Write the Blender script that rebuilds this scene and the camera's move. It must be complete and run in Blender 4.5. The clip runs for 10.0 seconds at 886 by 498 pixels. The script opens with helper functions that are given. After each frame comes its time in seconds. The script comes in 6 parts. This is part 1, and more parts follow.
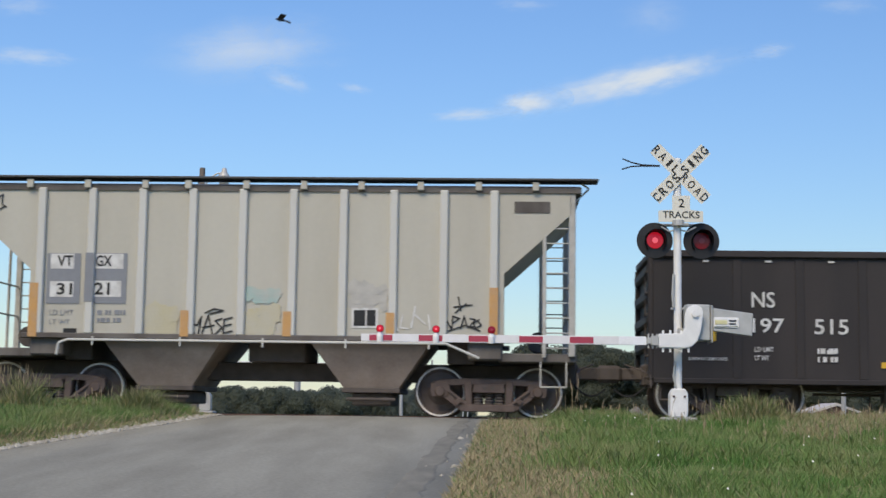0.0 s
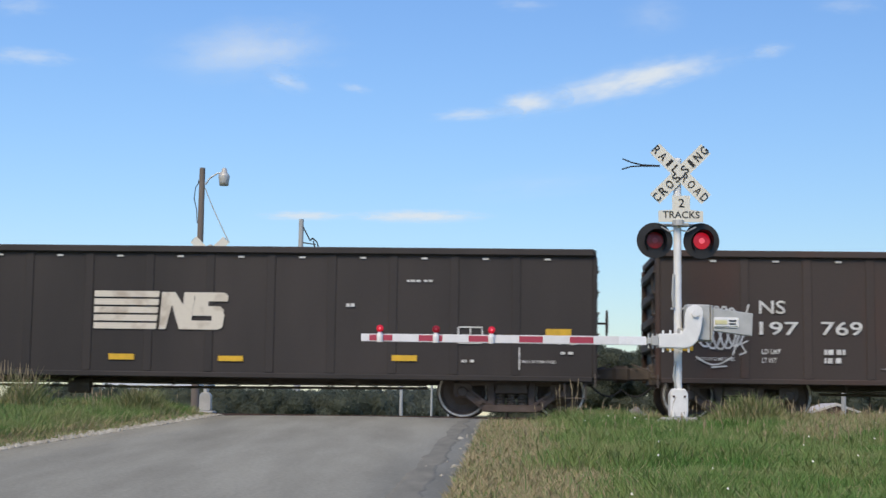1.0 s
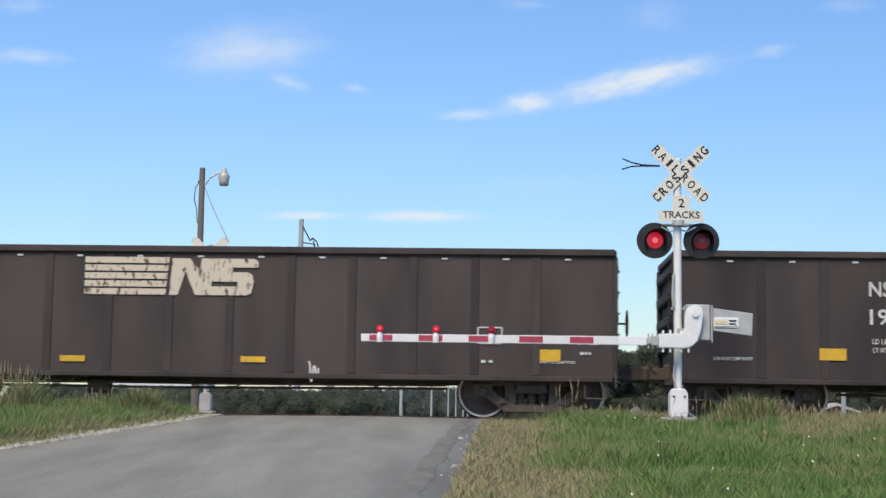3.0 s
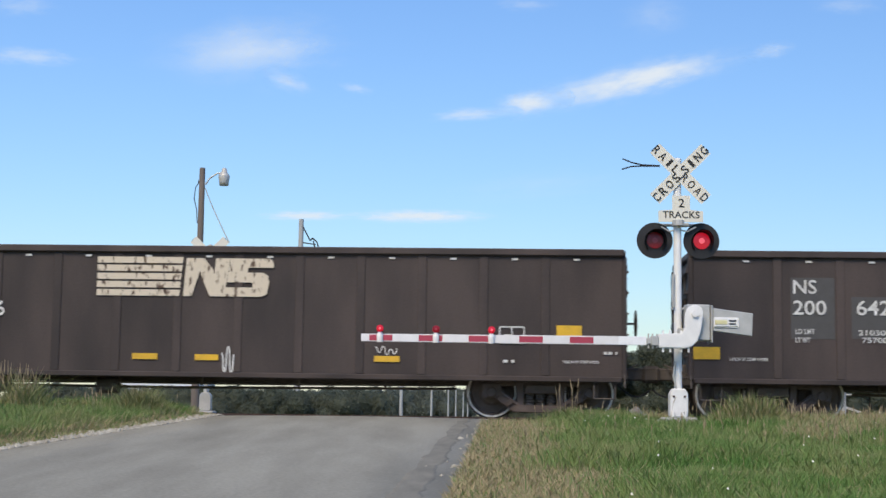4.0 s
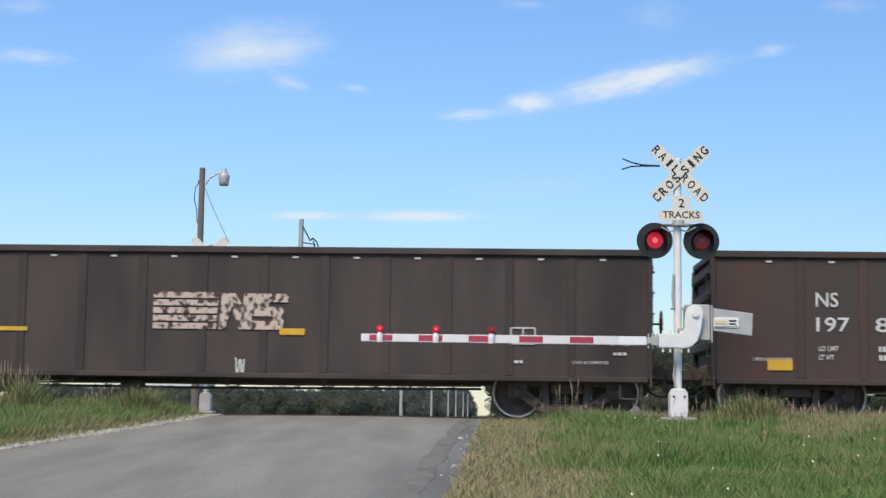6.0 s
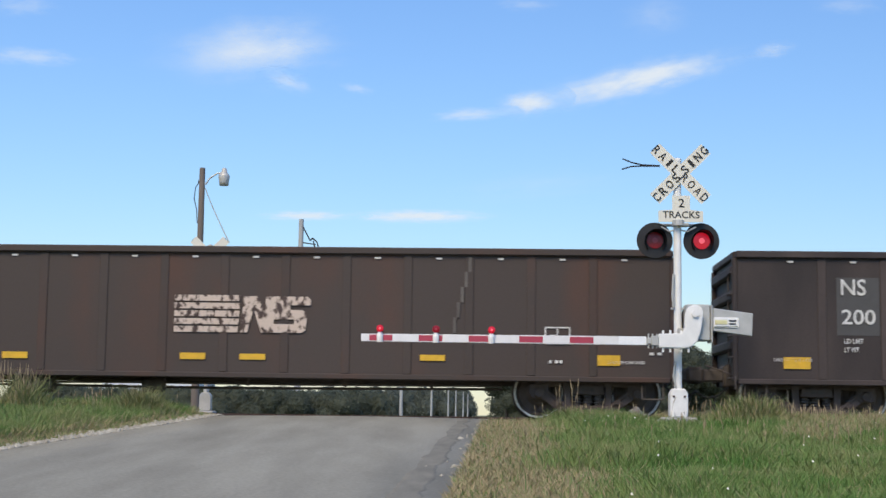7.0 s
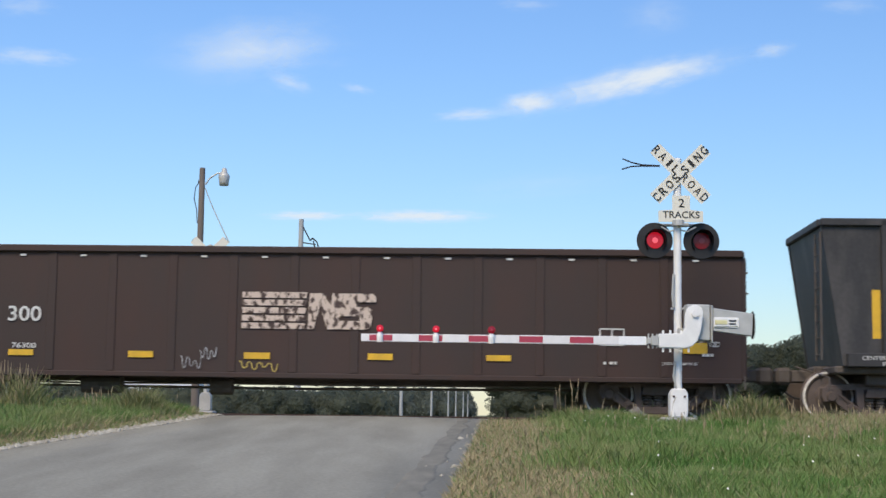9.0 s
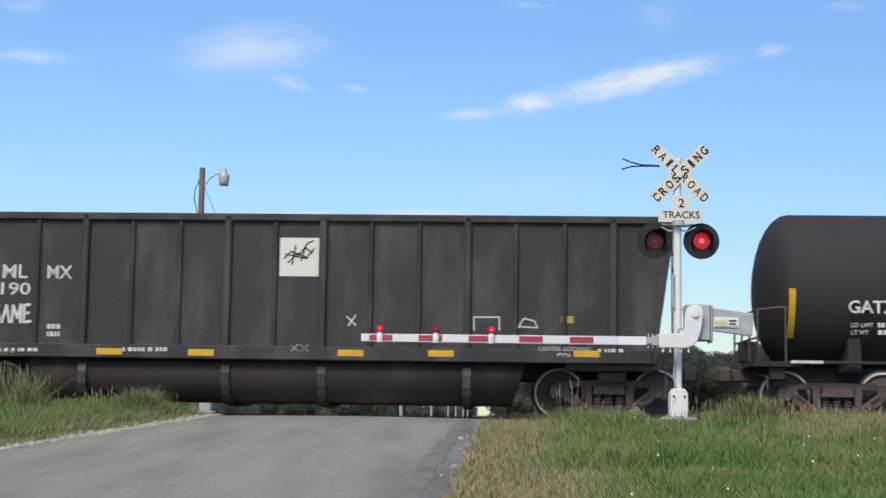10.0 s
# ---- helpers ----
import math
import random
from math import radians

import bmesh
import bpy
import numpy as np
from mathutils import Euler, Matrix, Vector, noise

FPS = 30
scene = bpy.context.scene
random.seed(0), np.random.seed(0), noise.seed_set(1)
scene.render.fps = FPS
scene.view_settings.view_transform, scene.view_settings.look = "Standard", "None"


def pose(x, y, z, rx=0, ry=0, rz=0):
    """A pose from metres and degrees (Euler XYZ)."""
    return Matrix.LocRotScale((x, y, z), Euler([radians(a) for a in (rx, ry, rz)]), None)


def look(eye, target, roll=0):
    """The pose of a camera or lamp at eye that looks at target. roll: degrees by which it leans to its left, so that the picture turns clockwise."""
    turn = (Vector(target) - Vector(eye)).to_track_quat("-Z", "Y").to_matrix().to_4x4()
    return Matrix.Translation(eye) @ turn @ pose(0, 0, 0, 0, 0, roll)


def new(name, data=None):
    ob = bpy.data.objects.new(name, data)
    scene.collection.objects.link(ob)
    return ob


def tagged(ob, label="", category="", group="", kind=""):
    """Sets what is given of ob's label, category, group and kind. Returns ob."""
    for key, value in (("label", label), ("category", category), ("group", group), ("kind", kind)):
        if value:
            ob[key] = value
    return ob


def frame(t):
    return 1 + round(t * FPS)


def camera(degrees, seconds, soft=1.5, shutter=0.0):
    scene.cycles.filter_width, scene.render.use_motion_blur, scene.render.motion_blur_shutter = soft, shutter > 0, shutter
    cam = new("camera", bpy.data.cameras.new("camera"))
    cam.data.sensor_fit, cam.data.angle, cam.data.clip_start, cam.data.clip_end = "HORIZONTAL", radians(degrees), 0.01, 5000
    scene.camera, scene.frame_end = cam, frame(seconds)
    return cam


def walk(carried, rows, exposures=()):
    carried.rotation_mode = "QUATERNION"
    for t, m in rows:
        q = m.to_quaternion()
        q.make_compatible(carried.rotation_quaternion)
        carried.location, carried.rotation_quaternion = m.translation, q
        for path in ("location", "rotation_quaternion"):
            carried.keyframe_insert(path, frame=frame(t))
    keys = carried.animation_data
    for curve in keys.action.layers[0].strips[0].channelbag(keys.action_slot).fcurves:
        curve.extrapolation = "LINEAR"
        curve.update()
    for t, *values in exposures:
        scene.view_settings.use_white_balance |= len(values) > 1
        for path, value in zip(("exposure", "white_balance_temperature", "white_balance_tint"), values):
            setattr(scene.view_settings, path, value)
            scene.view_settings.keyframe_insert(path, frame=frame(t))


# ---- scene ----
# ---------------------------------------------------------------- camera
cam = camera(33.56, 10.0, soft=1.5, shutter=0.06)
EYE = (0.0, 0.0, 0.05)
VIEW = look(EYE, (0.0, 26.0, 0.05 + 26.0 * 0.1123), 0.8)
walk(cam, [(0.0, VIEW), (10.0, VIEW)], [(0.0, -0.17), (0.5, -0.11), (1.0, -0.09), (2.0, -0.04), (3.5, 0.0), (10.0, 0.0)])

# ---------------------------------------------------------------- daylight
world = bpy.data.worlds.new("sky")
scene.world = world
world.use_nodes = True
_nt = world.node_tree
_sky = _nt.nodes.new("ShaderNodeTexSky")
_sky.sky_type = "NISHITA"
_sky.sun_disc = False
_sky.sun_elevation = radians(46)
_sky.sun_rotation = radians(172)
_sky.air_density, _sky.dust_density, _sky.ozone_density = 1.75, 0.05, 3.8
_sky.altitude = 300
_tint = _nt.nodes.new("ShaderNodeMix")
_tint.data_type, _tint.blend_type = "RGBA", "MULTIPLY"
_tint.inputs[0].default_value = 1.0
_tint.inputs[7].default_value = (0.735, 0.945, 1.37, 1)
_bg = _nt.nodes["Background"]
_nt.links.new(_sky.outputs[0], _tint.inputs[6])
_nt.links.new(_tint.outputs[2], _bg.inputs[0])
_bg.inputs[1].default_value = 0.111
sun = new("sun", bpy.data.lights.new("sun", "SUN"))
sun.data.energy, sun.data.angle, sun.data.color = 3.35, radians(28), (1.0, 0.855, 0.64)
sun.matrix_world = look((-14, -30, 35), (0, 0, 0))

# ---------------------------------------------------------------- mesh tools
def part(name, bm, material, parent=None, label="", smooth=False):
    """One bmesh as one object under a thing or part."""
    me = bpy.data.meshes.new(name)
    bm.to_mesh(me)
    bm.free()
    for m in (material if isinstance(material, (list, tuple)) else [material]):
        me.materials.append(m)
    if smooth:
        for p in me.polygons:
            p.use_smooth = True
    ob = new(name, me)
    ob.parent = parent
    if label:
        tagged(ob, label)
    return ob


def box(bm, c, s, bevel=0.0, m=None, mat=0):
    """A box at c of size s, edges rounded by bevel."""
    r = bmesh.ops.create_cube(bm, size=1.0)
    vs = r["verts"]
    bmesh.ops.scale(bm, vec=s, verts=vs)
    if m is not None:
        bmesh.ops.transform(bm, matrix=m, verts=vs)
    bmesh.ops.translate(bm, vec=c, verts=vs)
    faces = list({f for v in vs for f in v.link_faces})
    for f in faces:
        f.material_index = mat
    if bevel > 0:
        es = list({e for v in vs for e in v.link_edges})
        bmesh.ops.bevel(bm, geom=es, offset=bevel, segments=1, affect="EDGES", profile=0.5)
    return bm


def rod(bm, a, b, r, seg=8, r2=None, mat=0):
    """A round bar from a to b."""
    a, b = Vector(a), Vector(b)
    d = b - a
    res = bmesh.ops.create_cone(bm, cap_ends=True, segments=seg, radius1=r, radius2=r if r2 is None else r2, depth=d.length)
    m = Matrix.Translation((a + b) / 2) @ d.to_track_quat("Z", "Y").to_matrix().to_4x4()
    bmesh.ops.transform(bm, matrix=m, verts=res["verts"])
    for f in {f for v in res["verts"] for f in v.link_faces}:
        f.material_index = mat
    return bm


def path(bm, pts, r, seg=6):
    """A round bar along several points."""
    for a, b in zip(pts[:-1], pts[1:]):
        rod(bm, a, b, r, seg)
    return bm


def lathe(bm, prof, seg=24, axis="Y", at=(0, 0, 0)):
    """Turn a profile of (radius, along) about an axis."""
    rings = []
    for r, h in prof:
        ring = []
        for i in range(seg):
            a = 2 * math.pi * i / seg
            u, v = r * math.cos(a), r * math.sin(a)
            p = {"Y": (u, h, v), "Z": (u, v, h), "X": (h, u, v)}[axis]
            ring.append(bm.verts.new((p[0] + at[0], p[1] + at[1], p[2] + at[2])))
        rings.append(ring)
    for a, b in zip(rings[:-1], rings[1:]):
        for i in range(seg):
            j = (i + 1) % seg
            bm.faces.new((a[i], a[j], b[j], b[i]))
    for ring in (rings[0], rings[-1]):
        if len({tuple(round(c, 5) for c in v.co) for v in ring}) > 2:
            bm.faces.new(ring)
    bmesh.ops.recalc_face_normals(bm, faces=bm.faces)
    return bm


def prism(bm, outline, y0, y1, mat=0):
    """A flat outline of (x, z) given depth from y0 to y1."""
    a = [bm.verts.new((x, y0, z)) for x, z in outline]
    b = [bm.verts.new((x, y1, z)) for x, z in outline]
    n = len(outline)
    fs = [bm.faces.new(a), bm.faces.new(b[::-1])]
    for i in range(n):
        fs.append(bm.faces.new((a[i], b[i], b[(i + 1) % n], a[(i + 1) % n])))
    for f in fs:
        f.material_index = mat
    bmesh.ops.recalc_face_normals(bm, faces=bm.faces)
    return bm


def thing(name, label, category, group="", kind="", at=(0, 0, 0)):
    ob = new(name)
    ob.empty_display_size = 0.3
    ob.location = at
    return tagged(ob, label, category, group, kind)


def lettering(text, height, material, parent, x, y, z, width=None, name="lettering", bold=0.0, ry=0.0, back=False):
    """Painted letters standing in the xz plane, seen from -y; x is their middle."""
    cu = bpy.data.curves.new("letters", "FONT")
    cu.body, cu.size, cu.align_x, cu.align_y = text, 1.0, "CENTER", "CENTER"
    cu.offset, cu.extrude, cu.resolution_u = bold, 0.0, 3
    tmp = bpy.data.objects.new("letters", cu)
    me = bpy.data.meshes.new_from_object(tmp)
    bpy.data.objects.remove(tmp)
    co = np.array([v.co[:] for v in me.vertices])
    lo, hi = co.min(0), co.max(0)
    k = height / (hi[1] - lo[1])
    kx = k if width is None else width / (hi[0] - lo[0])
    mid = (lo + hi) / 2
    ca, sa = math.cos(radians(ry)), math.sin(radians(ry))
    for v in me.vertices:
        u, w = (v.co.x - mid[0]) * kx, (v.co.y - mid[1]) * k
        v.co = (u * ca + w * sa, 0.0, -u * sa + w * ca)
    me.name = name
    me.materials.append(material)
    ob = new(name, me)
    ob.parent = parent
    ob.location = (x, y, z)
    return ob

# ---------------------------------------------------------------- materials
def paint(name, c, c2=None, rough=0.6, metal=0.0, scale=6.0, fine=60.0, amount=0.5, bump=0.15, spec=0.4, streak=1.0, vary=0.0, lo=0.35, hi=0.75, grain=0.16, stretch=(1.0, 1.0)):
    """A worn surface: base colour c, stained towards c2 at two scales, with fine relief."""
    m = bpy.data.materials.new(name)
    m.use_nodes = True
    nt = m.node_tree
    N, Lk = nt.nodes, nt.links
    b = N["Principled BSDF"]
    b.inputs["Roughness"].default_value = rough
    b.inputs["Metallic"].default_value = metal
    b.inputs["Specular IOR Level"].default_value = spec
    tc = N.new("ShaderNodeTexCoord")
    mp = N.new("ShaderNodeMapping")
    mp.inputs["Scale"].default_value = (stretch[0], stretch[1], 1.0 / streak)
    oi = N.new("ShaderNodeObjectInfo")
    sh = N.new("ShaderNodeMath")
    sh.operation = "MULTIPLY"
    sh.inputs[1].default_value = 41.0
    Lk.new(oi.outputs["Random"], sh.inputs[0])
    ad = N.new("ShaderNodeVectorMath")
    ad.operation = "ADD"
    Lk.new(tc.outputs["Object"], ad.inputs[0])
    Lk.new(sh.outputs[0], ad.inputs[1])
    Lk.new(ad.outputs[0], mp.inputs[0])
    n1 = N.new("ShaderNodeTexNoise")
    n1.inputs["Scale"].default_value, n1.inputs["Detail"].default_value = scale, 6.0
    n2 = N.new("ShaderNodeTexNoise")
    n2.inputs["Scale"].default_value, n2.inputs["Detail"].default_value = fine, 4.0
    Lk.new(mp.outputs[0], n1.inputs["Vector"])
    Lk.new(tc.outputs["Object"], n2.inputs["Vector"])
    r1 = N.new("ShaderNodeMapRange")
    r1.inputs[1].default_value, r1.inputs[2].default_value = lo, hi
    r1.inputs[3].default_value, r1.inputs[4].default_value = 0.0, amount
    Lk.new(n1.outputs[0], r1.inputs[0])
    mix = N.new("ShaderNodeMix")
    mix.data_type = "RGBA"
    mix.inputs[6].default_value = (*c, 1)
    mix.inputs[7].default_value = (*(c2 or [v * 0.6 for v in c]), 1)
    Lk.new(r1.outputs[0], mix.inputs[0])
    hs = N.new("ShaderNodeHueSaturation")
    r2 = N.new("ShaderNodeMapRange")
    r2.inputs[3].default_value, r2.inputs[4].default_value = 1 - grain, 1 + grain
    Lk.new(n2.outputs[0], r2.inputs[0])
    val = r2.outputs[0]
    if vary:
        r3 = N.new("ShaderNodeMapRange")
        r3.inputs[3].default_value, r3.inputs[4].default_value = 1 - vary, 1 + vary
        Lk.new(oi.outputs["Random"], r3.inputs[0])
        mu = N.new("ShaderNodeMath")
        mu.operation = "MULTIPLY"
        Lk.new(val, mu.inputs[0])
        Lk.new(r3.outputs[0], mu.inputs[1])
        val = mu.outputs[0]
    Lk.new(val, hs.inputs["Value"])
    Lk.new(mix.outputs[2], hs.inputs["Color"])
    Lk.new(hs.outputs[0], b.inputs["Base Color"])
    if bump:
        bp = N.new("ShaderNodeBump")
        bp.inputs["Strength"].default_value, bp.inputs["Distance"].default_value = bump, 0.01
        Lk.new(n2.outputs[0], bp.inputs["Height"])
        Lk.new(bp.outputs[0], b.inputs["Normal"])
    return m


def leaf(name, c, c2, through_light=0.45, spread=0.22):
    """Foliage that varies clump by clump and lets some light through."""
    m = paint(name, c, c2, rough=0.95, scale=0.8, fine=9.0, amount=1.0, bump=0.0, spec=0.05)
    N, Lk = m.node_tree.nodes, m.node_tree.links
    g = N.new("ShaderNodeNewGeometry")
    r = N.new("ShaderNodeMapRange")
    r.inputs[3].default_value, r.inputs[4].default_value = 1 - spread, 1 + spread
    Lk.new(g.outputs["Random Per Island"], r.inputs[0])
    h2 = N.new("ShaderNodeHueSaturation")
    old = [n for n in N if n.bl_idname == "ShaderNodeHueSaturation"][0]
    Lk.new(r.outputs[0], h2.inputs["Value"])
    Lk.new(old.outputs[0], h2.inputs["Color"])
    pb = N["Principled BSDF"]
    Lk.new(h2.outputs[0], pb.inputs["Base Color"])
    if through_light > 0:
        tl = N.new("ShaderNodeBsdfTranslucent")
        Lk.new(h2.outputs[0], tl.inputs[0])
        mx = N.new("ShaderNodeMixShader")
        mx.inputs[0].default_value = through_light
        out = [n for n in N if n.bl_idname == "ShaderNodeOutputMaterial"][0]
        Lk.new(pb.outputs[0], mx.inputs[1])
        Lk.new(tl.outputs[0], mx.inputs[2])
        Lk.new(mx.outputs[0], out.inputs[0])
    return m


def worn(name, c, under, cut=0.5, scale=9.0, rough=0.6, soft=0.08, streak=1.0):
    """Paint that has flaked through to what lies under it."""
    m = paint(name, c, under, rough=rough, scale=scale, amount=1.0, bump=0.1, lo=cut - soft, hi=cut + soft, streak=streak)
    return m


def glow(name, c, strength):
    m = bpy.data.materials.new(name)
    m.use_nodes = True
    b = m.node_tree.nodes["Principled BSDF"]
    b.inputs["Base Color"].default_value = (*[v * 0.35 for v in c], 1)
    b.inputs["Emission Color"].default_value = (*c, 1)
    b.inputs["Emission Strength"].default_value = strength
    b.inputs["Roughness"].default_value = 0.25
    return m


BROWN = paint("brown_car_paint", (0.068, 0.05, 0.044), (0.033, 0.025, 0.023), 0.65, 0, 0.9, 30, 1.0, 0.25, streak=3, vary=0.12, lo=0.36, hi=0.66, grain=0.24)
RUSTY = paint("reddish_car_paint", (0.044, 0.03, 0.026), (0.06, 0.03, 0.023), 0.7, 0, 1.2, 40, 0.8, 0.12, streak=3)
BLACKCAR = paint("black_car_paint", (0.036, 0.034, 0.034), (0.105, 0.094, 0.088), 0.6, 0, 1.7, 14, 0.85, 0.2, streak=2.5, lo=0.47, hi=0.8, grain=0.3)
TANKBLACK = paint("tank_black_paint", (0.036, 0.033, 0.033), (0.05, 0.044, 0.042), 0.75, 0, 1.0, 40, 0.7, 0.05, spec=0.25)
GREYCAR = paint("grey_car_paint", (0.5, 0.475, 0.4), (0.4, 0.37, 0.3), 0.55, 0, 0.9, 12, 0.8, 0.03, streak=5, grain=0.04)
GREYDIRT = paint("grey_paint_with_grime", (0.16, 0.145, 0.13), (0.07, 0.058, 0.05), 0.75, 0, 1.8, 30, 1.0, 0.1, streak=3)
DARKPANEL = paint("dark_roof_edge", (0.09, 0.09, 0.09), None, 0.7)
IRON = paint("grimy_cast_iron", (0.14, 0.105, 0.092), (0.085, 0.063, 0.054), 0.75, 0.2, 5, 50, 0.8, 0.3)
SOOT = paint("black_underframe", (0.115, 0.095, 0.083), (0.07, 0.058, 0.052), 0.8, 0, 4, 50, 0.8, 0.2)
RIM = paint("bright_wheel_rim", (0.85, 0.8, 0.74), (0.5, 0.44, 0.38), 0.55, 0.0, 9, 60, 0.7, 0.05)
WHITE = paint("white_lettering_paint", (0.68, 0.67, 0.64), (0.42, 0.40, 0.37), 0.6, 0, 7, 50, 0.8, 0.05)
OLDWHITE = worn("flaked_white_paint", (0.62, 0.535, 0.41), (0.1, 0.06, 0.04), 0.6, 13.0, soft=0.05, streak=2.2)
PATCHY = worn("badly_flaked_white_paint", (0.56, 0.45, 0.37), (0.065, 0.04, 0.034), 0.54, 11.0, soft=0.05, streak=1.4)
YELLOW = paint("yellow_reflective_strip", (0.72, 0.43, 0.03), (0.4, 0.25, 0.04), 0.5, 0, 6, 40, 0.5, 0.05)
ORANGE = paint("faded_orange_strip", (0.55, 0.3, 0.1), (0.45, 0.3, 0.18), 0.6, 0, 6, 40, 0.7, 0.05)
MIDGREY = paint("grey_patch_paint", (0.23, 0.24, 0.26), (0.2, 0.2, 0.21), 0.6)
SILVER = paint("galvanised_steel", (0.52, 0.51, 0.48), (0.38, 0.375, 0.35), 0.5, 0.25, 5, 70, 0.7, 0.05)
ALU = paint("aluminium_paint", (0.82, 0.81, 0.78), (0.68, 0.67, 0.65), 0.5, 0.0, 5, 60, 0.6, 0.05)
SIGNWHITE = paint("sign_white", (0.74, 0.71, 0.61), (0.68, 0.65, 0.56), 0.5, 0, 6, 60, 0.5, 0.02, grain=0.04)
ARMWHITE = paint("gate_arm_white", (0.78, 0.76, 0.75), (0.66, 0.64, 0.63), 0.5, 0, 6, 60, 0.5, 0.02, grain=0.04)
ARMRED = paint("gate_arm_red", (0.42, 0.05, 0.085), (0.34, 0.06, 0.085), 0.5, 0, 6, 60, 0.5, 0.02)
SIGNBLACK = paint("sign_black", (0.02, 0.02, 0.02), None, 0.6)
LAMPBLACK = paint("lamp_black", (0.018, 0.018, 0.02), (0.026, 0.025, 0.025), 0.6)
LENSRED = paint("red_lens", (0.3, 0.006, 0.018), (0.2, 0.005, 0.012), 0.25, 0, 20, 60, 0.6, 0.1)
LAMPRED = glow("lit_red_lamp", (0.9, 0.012, 0.04), 0.42)
ASPHALT = paint("worn_grey_asphalt", (0.322, 0.307, 0.248), (0.22, 0.209, 0.169), 0.95, 0, 1.6, 26, 1.0, 0.7, spec=0.08, grain=0.28, stretch=(1.0, 0.16))
GRAVEL = paint("pale_gravel", (0.4, 0.365, 0.3), (0.24, 0.215, 0.175), 0.95, 0, 9, 60, 1.0, 0.9)
BALLAST = paint("dark_ballast", (0.24, 0.21, 0.185), (0.14, 0.12, 0.105), 0.95, 0, 9, 40, 1.0, 0.9)
SOIL = paint("grassy_soil", (0.085, 0.1, 0.03), (0.13, 0.115, 0.055), 0.95, 0, 0.7, 25, 1.0, 0.6)
RAILSTEEL = paint("rusty_rail", (0.16, 0.1, 0.075), (0.09, 0.06, 0.05), 0.7, 0.3, 6, 50, 0.8, 0.2)
OLDWOOD = paint("weathered_pole_wood", (0.2, 0.165, 0.14), (0.13, 0.105, 0.09), 0.85, 0, 3, 40, 0.9, 0.4, streak=8)
PALEWOOD = paint("bleached_pole_wood", (0.42, 0.42, 0.41), (0.32, 0.32, 0.31), 0.85, 0, 3, 40, 0.9, 0.3, streak=8)
CONCRETE = paint("concrete", (0.42, 0.41, 0.39), (0.3, 0.29, 0.27), 0.9, 0, 5, 50, 0.8, 0.3)
WALLWHITE = paint("white_shed_siding", (0.72, 0.74, 0.75), (0.6, 0.62, 0.63), 0.7, 0, 0.5, 10, 0.6, 0.05)
ROOFGREY = paint("grey_shed_roof", (0.3, 0.34, 0.34), (0.24, 0.27, 0.27), 0.6, 0.2, 0.5, 10, 0.6, 0.05)
ROOFRED = paint("red_brown_roof", (0.2, 0.1, 0.08), (0.14, 0.08, 0.07), 0.8, 0, 2, 10, 0.6, 0.1)
BARK = paint("bark", (0.1, 0.08, 0.06), None, 0.9)
TREELEAF = leaf("tree_leaves", (0.15, 0.165, 0.12), (0.12, 0.135, 0.1), 0.5, 0.06)
GRASS = leaf("grass_blades", (0.11, 0.215, 0.055), (0.255, 0.28, 0.115), 0.0, 0.14)
DRYGRASS = leaf("dry_grass_blades", (0.42, 0.335, 0.2), (0.33, 0.28, 0.155), 0.0, 0.12)
SEED = leaf("seed_heads", (0.4, 0.32, 0.21), (0.27, 0.22, 0.14), 0.0)
FADEDWHITE = worn("weathered_cream_paint", (0.66, 0.6, 0.5), (0.3, 0.22, 0.15), 0.66, 3.0, soft=0.15)
GRAFFITI = worn("flaking_graffiti_paint", (0.42, 0.42, 0.39), (0.1, 0.06, 0.045), 0.57, 8.0, soft=0.12)
PATCHBROWN = paint("repaint_patch", (0.075, 0.072, 0.07), (0.06, 0.055, 0.052), 0.6)
OCHRE = paint("ochre_spray", (0.45, 0.34, 0.08), (0.3, 0.22, 0.07), 0.6)
RUSTPINK = worn("rusted_through_paint", (0.13, 0.05, 0.032), (0.34, 0.28, 0.23), 0.6, 7.0, soft=0.06, streak=1.5)
TEAL = worn("faded_teal_spray", (0.3, 0.46, 0.42), (0.47, 0.46, 0.41), 0.5, 3.0, soft=0.2)
FADEYELLOW = worn("faded_yellow_spray", (0.5, 0.44, 0.26), (0.48, 0.46, 0.39), 0.48, 2.0, soft=0.25)
SMUDGE = worn("faded_grey_spray", (0.38, 0.36, 0.33), (0.48, 0.46, 0.41), 0.48, 4.0, soft=0.2)
RIBGREY = paint("grey_rib_paint", (0.6, 0.59, 0.54), (0.48, 0.46, 0.41), 0.55, 0, 1.2, 12, 0.6, 0.03, streak=5, grain=0.04)
PIPEGREY = paint("grey_pipe_paint", (0.5, 0.485, 0.44), (0.33, 0.31, 0.28), 0.6, 0, 4, 30, 0.8, 0.05)
BAYGRIME = paint("grimy_hopper_bay", (0.36, 0.29, 0.24), (0.2, 0.15, 0.12), 0.8, 0, 1.3, 20, 1.0, 0.1, streak=1.0)
BELLY = paint("dusty_dark_steel", (0.05, 0.04, 0.035), (0.22, 0.175, 0.125), 0.85, 0, 0.5, 20, 0.9, 0.1, lo=0.55, hi=0.8)
LAMPHOT = glow("hot_lamp_centre", (1.0, 0.13, 0.17), 0.9)
LENSSPOT = paint("unlit_lens_centre", (0.42, 0.035, 0.06), (0.34, 0.03, 0.05), 0.2, 0, 20, 60, 0.5, 0.0)
LAMPSHELL = paint("red_lamp_shell", (0.3, 0.02, 0.03), None, 0.4)
PALELABEL = paint("pale_yellow_label", (0.75, 0.7, 0.4), None, 0.6)
